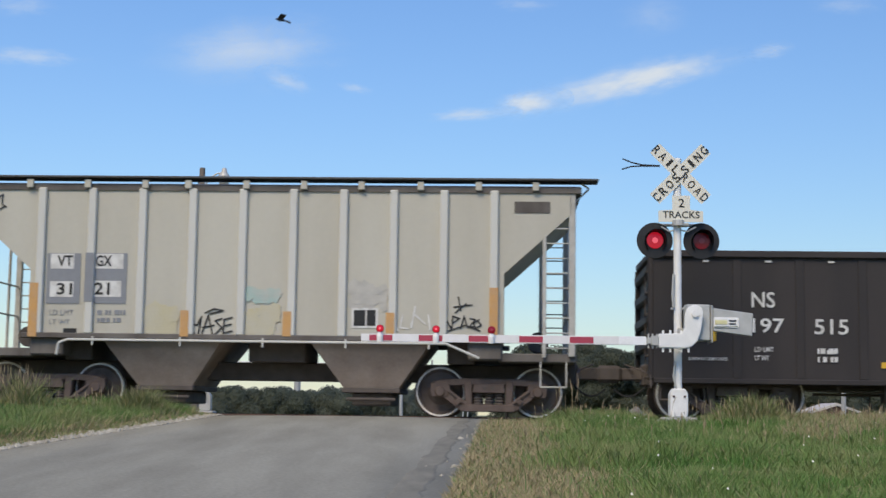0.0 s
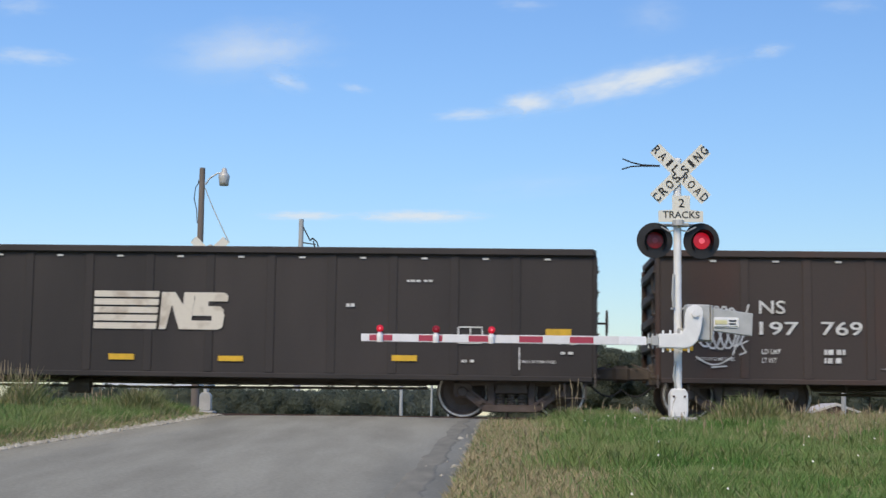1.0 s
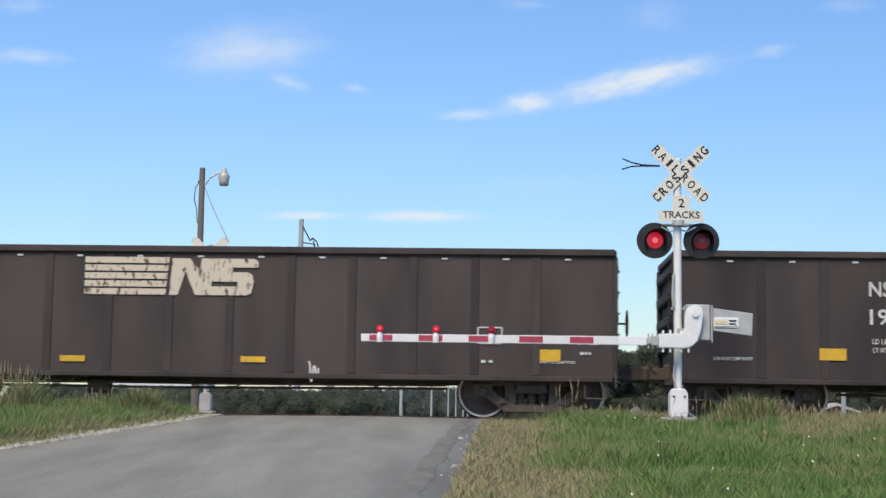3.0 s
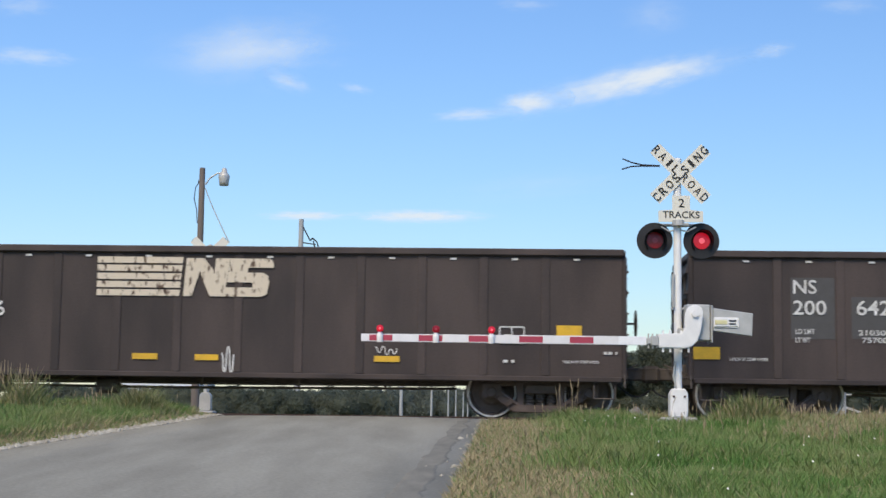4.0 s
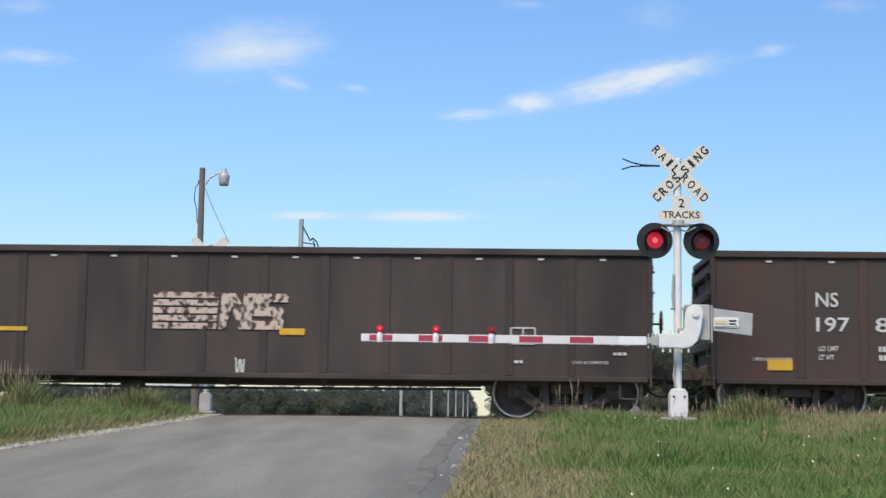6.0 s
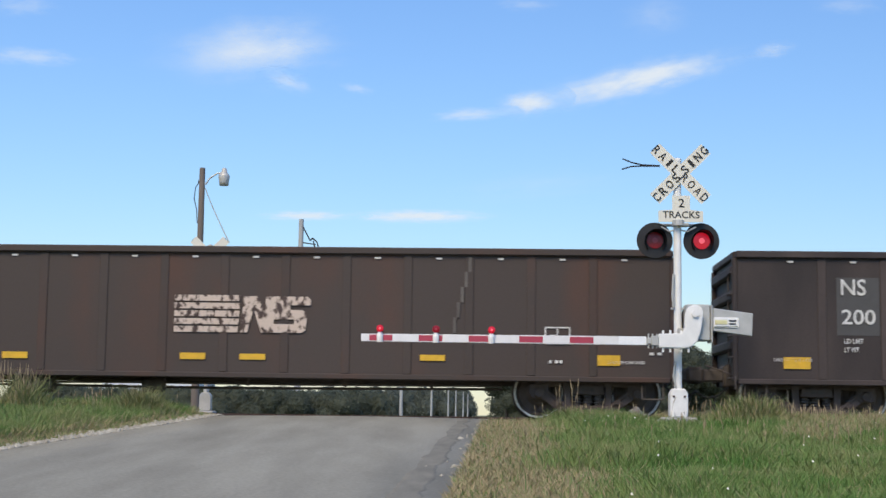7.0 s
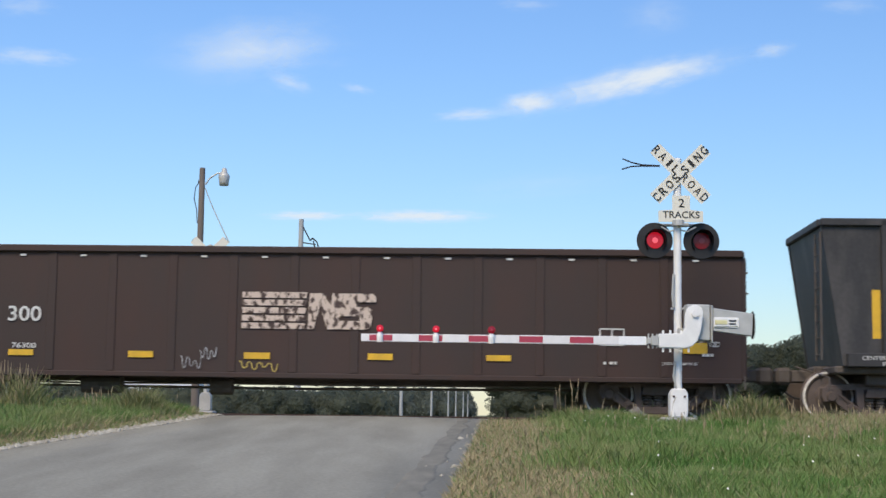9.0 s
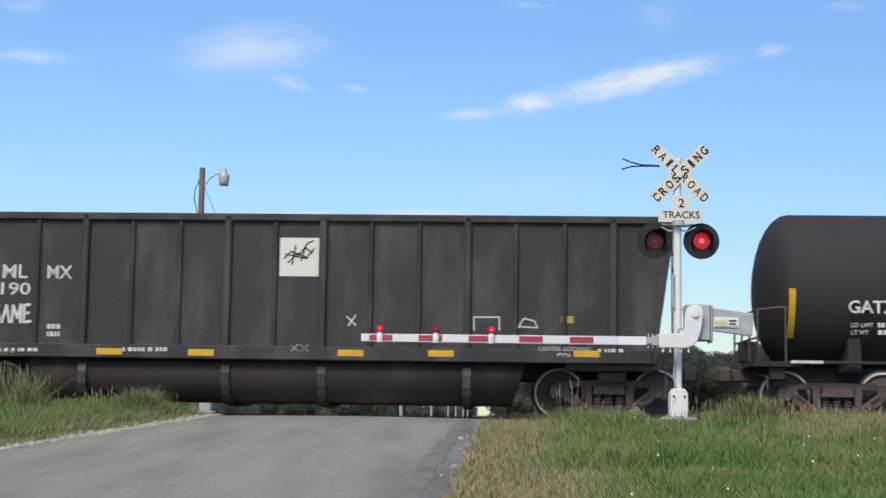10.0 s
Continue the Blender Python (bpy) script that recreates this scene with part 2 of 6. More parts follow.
ARMBRIGHT = paint("bright_gate_arm_white", (0.85, 0.85, 0.85), (0.8, 0.8, 0.8), 0.4)
ROOFPALE = paint("pale_roof_boards", (0.56, 0.52, 0.48), (0.42, 0.38, 0.34), 0.8)
WEED = leaf("weed_leaves", (0.17, 0.22, 0.08), (0.25, 0.24, 0.12), 0.0, 0.2)
GRAVELSTONE = leaf("gravel_stones", (0.42, 0.385, 0.31), (0.3, 0.27, 0.215), 0.0)
BALLASTSTONE = leaf("ballast_stones", (0.26, 0.24, 0.22), (0.17, 0.155, 0.14), 0.0)
TAR = paint("dark_tar", (0.19, 0.18, 0.148), (0.27, 0.256, 0.208), 0.95, 0, 5.0, 45, 0.9, 0.4, spec=0.08, stretch=(1.0, 0.3))
CRACK = paint("dark_crack_filler", (0.13, 0.122, 0.1), (0.2, 0.19, 0.155), 0.95, 0, 9.0, 45, 1.0, 0.4, spec=0.08)
GRAFWHITE = worn("dull_white_spray", (0.42, 0.42, 0.42), (0.14, 0.13, 0.13), 0.52, 7.0, soft=0.12)
PLACARD = worn("faded_placard", (0.42, 0.2, 0.1), (0.16, 0.1, 0.07), 0.5, 14.0, soft=0.1)
WHEELDARK = paint("grimy_wheel_steel", (0.13, 0.1, 0.088), (0.075, 0.058, 0.051), 0.7, 0.2, 5, 50, 0.8, 0.2)
# distance haze mixed into the leaf colour: paler, greyer and nearly even
FARLEAF = leaf("far_leaves_haze_in_colour", (0.185, 0.21, 0.175), (0.17, 0.19, 0.16), 0.5, 0.03)
DARKBROWN = paint("blackened_brown_car_paint", (0.042, 0.034, 0.031), (0.025, 0.021, 0.02), 0.65, 0, 0.9, 30, 1.0, 0.15, streak=4, vary=0.08, lo=0.32, hi=0.7)
RUSTBROWN = paint("rust_stained_brown_car_paint", (0.056, 0.042, 0.036), (0.085, 0.042, 0.029), 0.68, 0, 0.7, 30, 0.8, 0.15, streak=2, vary=0.08, lo=0.5, hi=0.72)

# ---------------------------------------------------------------- ground, road, tracks
CREST = 25.6          # where the road reaches track level
SLOPE = 0.044
TRACK_Y = 28.0       # middle of the track with the train
TURN = 2.6            # degrees by which the tracks are turned to the view
TRACK2_Y = 32.5       # middle of the far track


def level(x, y):
    """Height of the land."""
    if y < CREST:
        return -0.03 - SLOPE * (CREST - y)
    if y < 37:
        return -0.03
    return -0.03 - min((y - 37) * 0.012, 1.6)


def road_edge(y):
    """Left and right edge of the road at y."""
    return -3.83 + (y - 25.5) * (0.123 if y < 25.5 else 0.05), 0.745 + (y - 25.5) * 0.0505


def build_ground():
    bm = bmesh.new()
    ys = [-60, -30, -10] + [i * 0.75 for i in range(0, 60)] + [50, 60, 80, 120, 180, 300, 600, 1200, 2500]
    xs = [-2500, -1000, -400, -150, -60, -30] + [i * 1.0 for i in range(-20, 21)] + [30, 60, 150, 400, 1000, 2500]
    grid = []
    for y in ys:
        row = []
        for x in xs:
            z = level(x, y) - 0.06
            if abs(y - 30.4) > 5.5:
                z += 0.05 * noise.noise((x * 0.4, y * 0.4, 0))
            row.append(bm.verts.new((x, y, z)))
        grid.append(row)
    for a, b in zip(grid[:-1], grid[1:]):
        for i in range(len(xs) - 1):
            bm.faces.new((a[i], a[i + 1], b[i + 1], b[i]))
    g = part("ground", bm, SOIL, smooth=True)
    tagged(g, "grassy verge and flat fields reaching the horizon", "ground", kind="structure")


def strip(name, material, left, right, y0, y1, lift, label, category, step=0.75):
    """A sheet of paving between two edges, with thickness."""
    bm = bmesh.new()
    n = max(2, int((y1 - y0) / step))
    rows = []
    for i in range(n + 1):
        y = y0 + (y1 - y0) * i / n
        l, r = left(y), right(y)
        row = []
        for j in range(7):
            x = l + (r - l) * j / 6
            z = level(x, y) + lift + (0.02 * (1 - ((j - 3) / 3) ** 2) if r - l > 2 else 0.0)
            row.append(bm.verts.new((x, y, z)))
        low = [bm.verts.new((l - 0.05, y, row[0].co.z - 0.12)), bm.verts.new((r + 0.05, y, row[-1].co.z - 0.12))]
        rows.append([low[0]] + row + [low[1]])
    for a, b in zip(rows[:-1], rows[1:]):
        for i in range(len(a) - 1):
            bm.faces.new((a[i], a[i + 1], b[i + 1], b[i]))
    ob = part(name, bm, material, smooth=True)
    return tagged(ob, label, category, kind="structure")


def build_road():
    wob = lambda y, s: 0.10 * noise.noise((y * 0.9, s, 3.0)) + 0.05 * noise.noise((y * 3.1, s, 5.0))
    strip("road", ASPHALT, lambda y: road_edge(y)[0] + wob(y, 1), lambda y: road_edge(y)[1] + wob(y, 2), -20, 90, 0.0,
          "worn grey asphalt country road rising to the crossing", "road", 0.5)
    strip("road_shoulder_left", GRAVEL, lambda y: road_edge(y)[0] - 0.22 + wob(y, 7), lambda y: road_edge(y)[0] + 0.2, -20, 26.2, -0.025,
          "pale gravel shoulder along the road", "shoulder", 0.3)
    strip("road_shoulder_right", GRAVEL, lambda y: road_edge(y)[1] - 0.2, lambda y: road_edge(y)[1] + 0.03 + wob(y, 9), -20, 26.2, -0.03,
          "thin gravel shoulder along the road", "shoulder", 0.3)
    strip("tar_band", TAR, lambda y: road_edge(y)[1] - 0.5 + wob(y, 11) + 0.07 * noise.noise((y * 6.0, 1.0, 9.0)), lambda y: road_edge(y)[1] - 0.22 + wob(y, 12), -20, 25.6, 0.006,
          "dark tar band along the edge of the road", "road patch", 0.1)
    strip("road_patch", CRACK, lambda y: -2.75 + 2.2 * abs(y - 19.72), lambda y: -2.15 - 1.2 * abs(y - 19.72), 19.6, 19.84, 0.012,
          "small dark crack patch in the road", "road patch", 0.06)


def build_track(y, name):
    bed = bmesh.new()
    for x0, x1 in ((-130, -4.2), (1.2, 130)):
        pts = [(-2.0, -0.3), (-1.5, -0.17), (1.5, -0.17), (2.0, -0.3)]
        a = [bed.verts.new((x0, u, z)) for u, z in pts]
        b = [bed.verts.new((x1, u, z)) for u, z in pts]
        for i in range(3):
            bed.faces.new((a[i], a[i + 1], b[i + 1], b[i]))
    bmesh.ops.recalc_face_normals(bed, faces=bed.faces)
    t = part("railway_track", bed, BALLAST)
    t.matrix_world = pose(0, y, 0, 0, 0, -TURN)
    tagged(t, "railway track with rusty rails on dark ballast " + name, "railway track", "the two tracks", "structure")
    for s in (-0.755, 0.755):
        r = bmesh.new()
        box(r, (0, s, -0.03), (260, 0.07, 0.055), 0.008)
        box(r, (0, s, -0.1), (260, 0.02, 0.1))
        box(r, (0, s, -0.16), (260, 0.14, 0.02))
        part("rail", r, RAILSTEEL, t)
    bm = bmesh.new()
    box(bm, (0, 0, 0), (0.22, 2.6, 0.16), 0.012)
    me = bpy.data.meshes.new("sleeper")
    bm.to_mesh(me)
    bm.free()
    me.materials.append(OLDWOOD)
    for i in range(-34, 35):
        x = i * 0.53
        if -5.0 < x < 1.4:
            continue
        ob = new("sleeper", me)
        ob.parent = t
        ob.location = (x, 0, -0.235)


build_ground()
build_road()
build_track(TRACK_Y, "under the train")
build_track(TRACK2_Y, "beyond the train")

# ---------------------------------------------------------------- crossing signals
FLASH = []            # lamp discs with their place and phase


def disc_mesh(r):
    """A lamp insert: one face lit, the other dark, in a thin rim."""
    bm = bmesh.new()
    n = 28
    for y, mats in ((-0.012, (1, 2)), (0.012, (0, 3))):
        c = [bm.verts.new((0.34 * r * math.cos(a), y * 1.6, 0.34 * r * math.sin(a))) for a in [2 * math.pi * i / n for i in range(n)]]
        o = [bm.verts.new((r * math.cos(a), y, r * math.sin(a))) for a in [2 * math.pi * i / n for i in range(n)]]
        f = bm.faces.new(c)
        f.material_index = mats[1]
        for i in range(n):
            f = bm.faces.new((c[i], c[(i + 1) % n], o[(i + 1) % n], o[i]))
            f.material_index = mats[0]
    me = bpy.data.meshes.new("lamp_insert")
    bm.to_mesh(me)
    bm.free()
    for m in (LENSRED, LAMPRED, LAMPHOT, LENSSPOT):
        me.materials.append(m)
    return me


LENS, SMALL_LENS = disc_mesh(0.14), disc_mesh(0.055)


def lamp_head(sig, x, z, phase, turned=False):
    """A round black background with a hood, and the lamp insert inside; turned looks the other way along the road."""
    x = -x if turned else x
    bm = bmesh.new()
    lathe(bm, [(0.13, 0.03), (0.30, 0.035), (0.305, 0.045), (0.30, 0.06), (0.17, 0.07), (0.15, 0.17), (0.06, 0.2)], 36, "Y", (x, 0, z))
    n = 22
    tips = []
    for k in range(n + 1):
        a = radians(-50 + 280 * k / n)
        ln = 0.05 + 0.22 * max(0.0, math.sin((a + radians(50)) / radians(280) * math.pi)) ** 2.0
        tips.append((a, ln))
    for (a, la), (b, lb) in zip(tips[:-1], tips[1:]):
        for r0, r1 in ((0.165, 0.175), (0.178, 0.188)):
            bm.faces.new([bm.verts.new(p) for p in ((x + r0 * math.cos(a), 0.035, z + r0 * math.sin(a)), (x + r0 * math.cos(b), 0.035, z + r0 * math.sin(b)),
                                                    (x + r1 * math.cos(b), 0.035 - lb, z + r1 * math.sin(b) - 0.02), (x + r1 * math.cos(a), 0.035 - la, z + r1 * math.sin(a) - 0.02))])
    head = part("lamp_head", bm, LAMPBLACK, sig, "round black warning light with hood")
    head.rotation_euler = (0, 0, math.pi if turned else 0)
    ins = new("lamp_insert", LENS)
    ins.parent = head
    tagged(ins, "red lamp insert")
    FLASH.append((ins, (x, 0.02, z), phase))


def crossing_signal(x, y, base, arm, front, label):
    """Mast with crossbuck, two flashing lights, and a gate arm; arm is the side to which it reaches."""
    sig = thing("crossing_signal", label, "crossing signal", "the two crossing signals", at=(x, y, base))
    d = arm
    bright = ALU if front else SILVER
    bm = bmesh.new()
    box(bm, (0.02, 0.1, -0.12), (0.56, 0.6, 0.4), 0.03)
    part("foundation", bm, CONCRETE, sig, "rough concrete foundation block")
    bm = bmesh.new()
    prism(bm, [(-0.14, 0.08), (0.14, 0.08), (0.15, 0.14), (0.15, 0.46), (0.10, 0.55), (-0.10, 0.55), (-0.15, 0.46), (-0.15, 0.14)], -0.13, 0.13)
    bmesh.ops.bevel(bm, geom=list(bm.edges), offset=0.015, segments=1, affect="EDGES")
    for sx in (-0.1, 0.1):
        rod(bm, (sx, -0.17, 0.08), (sx, -0.17, 0.17), 0.022, 6)
    jb = part("junction_base", bm, bright, sig)
    for sx in (-0.09, 0.09):
        for sz in (0.15, 0.42):
            bm = bmesh.new()
            rod(bm, (sx, -0.145, sz), (sx, -0.12, sz), 0.02, 8)
            part("bolt", bm, IRON, jb)
    bm = bmesh.new()
    lathe(bm, [(0.066, 0.5), (0.066, 4.36), (0.072, 4.37), (0.07, 4.42), (0.01, 4.44)], 32, "Z")
    part("mast", bm, bright, sig)
    bm = bmesh.new()
    path(bm, [(-0.03, -0.09, 0.5), (-0.09, -0.09, 0.75), (-0.06, -0.1, 1.0)], 0.018)
    part("cable", bm, SILVER, sig)
    bm = bmesh.new()
    path(bm, [(-0.08, -0.08, 1.9), (-0.1, -0.09, 2.1), (-0.08, -0.08, 2.45)], 0.022)
    part("cable", bm, SILVER, sig)
    # crossbuck
    for a, text in ((45, "RAILROAD"), (-45, "CROSSING")):
        bm = bmesh.new()
        box(bm, (0, 0, 0), (1.22, 0.006, 0.229), 0.0)
        bmesh.ops.transform(bm, matrix=Matrix.Rotation(radians(a), 4, "Y"), verts=bm.verts)
        bmesh.ops.translate(bm, vec=(0.04, -0.085 - (0.008 if a > 0 else 0), 4.15), verts=bm.verts)
        blade = part("crossbuck_blade", bm, SIGNWHITE, sig, "white crossbuck blade with black lettering")
        for half, off in ((text[:4], -0.335), (text[4:], 0.335)):
            for k, ch in enumerate(half):
                u = off + (k - 1.5) * 0.155
                ca, sa = math.cos(radians(a)), math.sin(radians(a))
                lettering(ch, 0.145, SIGNBLACK, blade, 0.04 + u * ca, -0.100, 4.15 - u * sa, 0.05 if ch == "I" else 0.105, "letter", 0.012, a)
    bm = bmesh.new()
    prism(bm, [(-0.33, 3.33), (0.42, 3.33), (0.42, 3.52), (0.20, 3.54), (0.20, 3.78), (-0.10, 3.78), (-0.10, 3.54), (-0.33, 3.52)], -0.09, -0.083)
    plate = part("track_count_sign", bm, SIGNWHITE, sig, "white track count sign under the crossbuck")
    lettering("2", 0.15, SIGNBLACK, plate, 0.055, -0.094, 3.655, 0.10, "letter", 0.012)
    lettering("TRACKS", 0.12, SIGNBLACK, plate, 0.05, -0.094, 3.455, 0.62, "letter", 0.012)
    bm = bmesh.new()
    rod(bm, (-0.4, 0.1, 3.3), (0.44, 0.1, 3.3), 0.026)
    rod(bm, (0, -0.09, 3.27), (0, -0.09, 3.36), 0.1, 12)
    box(bm, (0.05, -0.02, 3.29), (0.26, 0.2, 0.05), 0.01)
    for sx in (-0.37, 0.41):
        rod(bm, (sx, 0.12, 3.3), (sx, 0.12, 3.03), 0.024)
        path(bm, [(sx * 0.75, -0.02, 3.26), (sx * 0.4, -0.03, 3.18), (sx * 0.15, -0.02, 3.2)], 0.013)
    part("crossarm", bm, SILVER, sig)
    lamp_head(sig, -0.375, 3.03, 0 if front else 1, not front), lamp_head(sig, 0.41, 3.03, 1 if front else 0, not front)
    bm = bmesh.new()
    path(bm, [(-0.3, -0.05, 4.29), (-0.6, -0.05, 4.3), (-0.78, -0.05, 4.34), (-0.93, -0.05, 4.4)], 0.012)
    path(bm, [(-0.3, -0.05, 4.28), (-0.6, -0.05, 4.28), (-0.78, -0.05, 4.27), (-0.94, -0.05, 4.22)], 0.012)
    part("loose_cable", bm, LAMPBLACK, sig, "two loose dark cables beside the crossbuck")
    # gate mechanism: case, crank arm, counterweight
    f = -d
    bm = bmesh.new()
    box(bm, (f * 0.3, -0.1, 1.64), (0.4, 0.34, 0.60), 0.02)
    box(bm, (f * 0.52, -0.1, 1.62), (0.03, 0.38, 0.62), 0.01)
    box(bm, (f * 0.08, -0.05, 1.5), (0.2, 0.2, 0.1), 0.01)
    for z in (1.40, 1.88):
        rod(bm, (-0.12, -0.02, z), (0.14, -0.02, z), 0.02, 6)
    part("gate_mechanism", bm, SILVER, sig, "galvanised gate mechanism case")
    bm = bmesh.new()
    prism(bm, [(f * 0.54, 1.88), (f * 1.2, 1.80), (f * 1.18, 1.42), (f * 0.54, 1.50)], -0.30, -0.22)
    bmesh.ops.bevel(bm, geom=list(bm.edges), offset=0.012, segments=1, affect="EDGES")
    cw = part("counterweight", bm, SILVER, sig, "galvanised counterweight plate")
    bm = bmesh.new()
    box(bm, (f * 0.75, -0.315, 1.645), (0.42, 0.03, 0.17), 0.02)
    part("nameplate", bm, ALU, cw)
    bm = bmesh.new()
    box(bm, (f * 0.66, -0.335, 1.645), (0.2, 0.01, 0.07), 0.005)
    part("label", bm, PALELABEL, cw, "pale yellow label")
    bm = bmesh.new()
    for k in range(2):
        box(bm, (f * 0.85, -0.335, 1.67 - k * 0.05), (0.12, 0.01, 0.025), 0.004)
    part("slot", bm, LAMPBLACK, cw)
    bm = bmesh.new()
    crank = [(d * 0.38, 1.21), (d * 0.38, 1.44), (-d * 0.0, 1.45), (f * 0.05, 1.52), (f * 0.06, 1.75), (f * 0.1, 1.88), (f * 0.22, 1.93), (f * 0.33, 1.89), (f * 0.36, 1.78), (f * 0.32, 1.5), (f * 0.26, 1.32), (f * 0.16, 1.23), (f * 0.06, 1.20)]
    prism(bm, crank, -0.40, -0.30)
    bmesh.ops.bevel(bm, geom=list(bm.edges), offset=0.015, segments=2, affect="EDGES")
    rod(bm, (f * 0.22, -0.44, 1.77), (f * 0.22, -0.38, 1.77), 0.055, 12)
    for u in (-0.30, -0.18, 0.0, 0.12):
        rod(bm, (-u * d, -0.35, 1.42), (-u * d, -0.35, 1.50), 0.02, 6)
        rod(bm, (-u * d, -0.35, 1.14), (-u * d, -0.35, 1.22), 0.02, 6)
    part("gate_crank", bm, ALU, sig, "white painted crank arm")
    bm = bmesh.new()
    box(bm, (d * 0.44, -0.35, 1.32), (0.12, 0.12, 0.16), 0.01)
    box(bm, (d * 0.53, -0.35, 1.32), (0.08, 0.09, 0.1), 0.01)
    for u in (0.40, 0.47, 0.54):
        rod(bm, (d * u, -0.35, 1.2), (d * u, -0.35, 1.44), 0.015, 6)
    part("arm_adapter", bm, SILVER, sig)
    # the gate arm in bands
    arm_ob = None
    cuts = [0.575, 1.03, 1.44, 1.84, 2.27, 2.67, 3.10, 3.50, 3.92, 4.32, 4.74, 5.13, 5.26]
    bands = [ARMBRIGHT, ARMWHITE, ARMRED, ARMWHITE, ARMRED, ARMWHITE, ARMRED, ARMWHITE, ARMRED, ARMWHITE, ARMRED, ARMWHITE]
    bm = bmesh.new()
    box(bm, (d * 2.9, -0.35, 1.315), (4.7, 0.03, 0.10), 0.0)
    arm_ob = part("gate_arm", bm, SILVER, sig, "long red and white striped gate arm, lowered")
    for a, b, m in zip(cuts[:-1], cuts[1:], bands):
        bm = bmesh.new()
        h = 0.145 - 0.004 * a
        box(bm, (d * (a + b) / 2, -0.35, 1.32 - 0.0015 * a), (b - a, 0.05, h), 0.004)
        part("arm_band", bm, ARMWHITE if m is ARMRED else m, arm_ob)
        if m is ARMRED:
            bm = bmesh.new()
            box(bm, (d * (a + b) / 2, -0.376, 1.32 - 0.0015 * a), (b - a - 0.012, 0.006, h * 0.74), 0.0)
            part("red_sheeting", bm, m, arm_ob)
    for u, ph in ((4.95, None), (4.03, 0), (3.12, 1)):
        bm = bmesh.new()
        lathe(bm, [(0.05, 1.24), (0.055, 1.34), (0.035, 1.40), (0.02, 1.41)], 12, "Z", (d * u, -0.385, 0))
        part("lamp_bracket", bm, ALU, arm_ob)
        bm = bmesh.new()
        lathe(bm, [(0.03, -0.3), (0.062, -0.32), (0.066, -0.36), (0.066, -0.40), (0.058, -0.40), (0.055, -0.375), (0.0, -0.375)], 18, "Y", (d * u, 0, 1.46))
        lh = part("arm_lamp", bm, LAMPSHELL, arm_ob, "small red gate arm lamp")
        ins = new("lamp_insert", SMALL_LENS)
        ins.parent = arm_ob
        FLASH.append((ins, (d * u, -0.42, 1.46), ph))
    sig.rotation_euler = (0, 0, 0 if front else math.pi)
    return sig


crossing_signal(3.935, 24.5, -0.03, -1, True, "railroad crossing signal with lowered striped gate and flashing red lights")
crossing_signal(-6.13, 38.5, -0.03, -1, False, "crossing signal beyond the tracks, seen from behind")


# ---------------------------------------------------------------- poles, sheds and posts beyond
def utility_pole(x, y, top, r, material, label, lamp=False, gear=False, wires=()):
    base = level(x, y) - 0.3
    pole = thing("utility_pole", label, "utility pole", "utility poles beyond the tracks", at=(x, y, base))
    h = top - base
    bm = bmesh.new()
    lathe(bm, [(r * 1.25, 0), (r, h * 0.5), (r * 0.85, h), (0.02, h + 0.02)], 16, "Z")
    part("post", bm, material, pole)
    if lamp:
        bm = bmesh.new()
        pts = [(r, 0, h - 0.75 + 0.0), (0.35, 0, h - 0.45), (0.65, 0, h - 0.25), (0.92, 0, h - 0.2)]
        path(bm, pts, 0.035, 8)
        part("lamp_arm", bm, SILVER, pole)
        bm = bmesh.new()
        lathe(bm, [(0.05, h + 0.02), (0.1, h - 0.02), (0.14, h - 0.2), (0.24, h - 0.3), (0.26, h - 0.38), (0.22, h - 0.62), (0.2, h - 0.78), (0.0, h - 0.8)], 16, "Z", (0.98, 0, 0))
        part("street_light", bm, SILVER, pole, "grey yard light on a curved arm", smooth=True)
        bm = bmesh.new()
        path(bm, [(-0.12, 0, h - 0.6), (-0.28, 0, h - 0.9), (-0.33, 0, h - 1.4), (-0.2, 0, h - 1.9), (-0.16, 0, h - 2.5)], 0.02)
        rod(bm, (-0.18, 0, h - 0.62), (-0.02, 0, h - 0.62), 0.05)
        part("service_cable", bm, LAMPBLACK, pole)
        bm = bmesh.new()
        pts = [(0.15 + 1.15 * (i / 10), 0, h - 0.9 - 2.45 * (i / 10) ** 0.9) for i in range(11)]
        path(bm, pts, 0.022)
        part("guy_wire", bm, SILVER, pole)
    if gear:
        bm = bmesh.new()
        box(bm, (0.42, -0.1, h - 4.05), (0.36, 0.4, 0.85), 0.06)
        part("transformer", bm, SILVER, pole)
        bm = bmesh.new()
        path(bm, [(0.1, 0, h - 0.4), (0.5, 0, h - 1.15), (0.62, 0, h - 1.0), (0.85, 0, h - 1.2), (0.98, 0, h - 1.6), (0.8, 0, h - 1.7), (0.66, 0, h - 1.15)], 0.035)
        rod(bm, (0.1, 0, h - 1.25), (0.8, 0, h - 1.35), 0.03)
        part("cable_loop", bm, LAMPBLACK, pole)
    return pole


utility_pole(-10.82, 65, 10.85, 0.15, OLDWOOD, "weathered wooden utility pole with a yard light", lamp=True)
utility_pole(-7.6, 78, 10.3, 0.15, PALEWOOD, "bleached utility pole with a transformer", gear=True)
for _x, _y, _t in ((-4.9, 182, 11.5), (-2.0, 315, 11.5), (2.5, 500, 11.5), (6.5, 640, 11.5), (11.5, 760, 11.5), (15.5, 850, 11.5)):
    utility_pole(_x, _y, _t, 0.15 + _y * 0.0002, PALEWOOD, "pale utility pole along the far road")


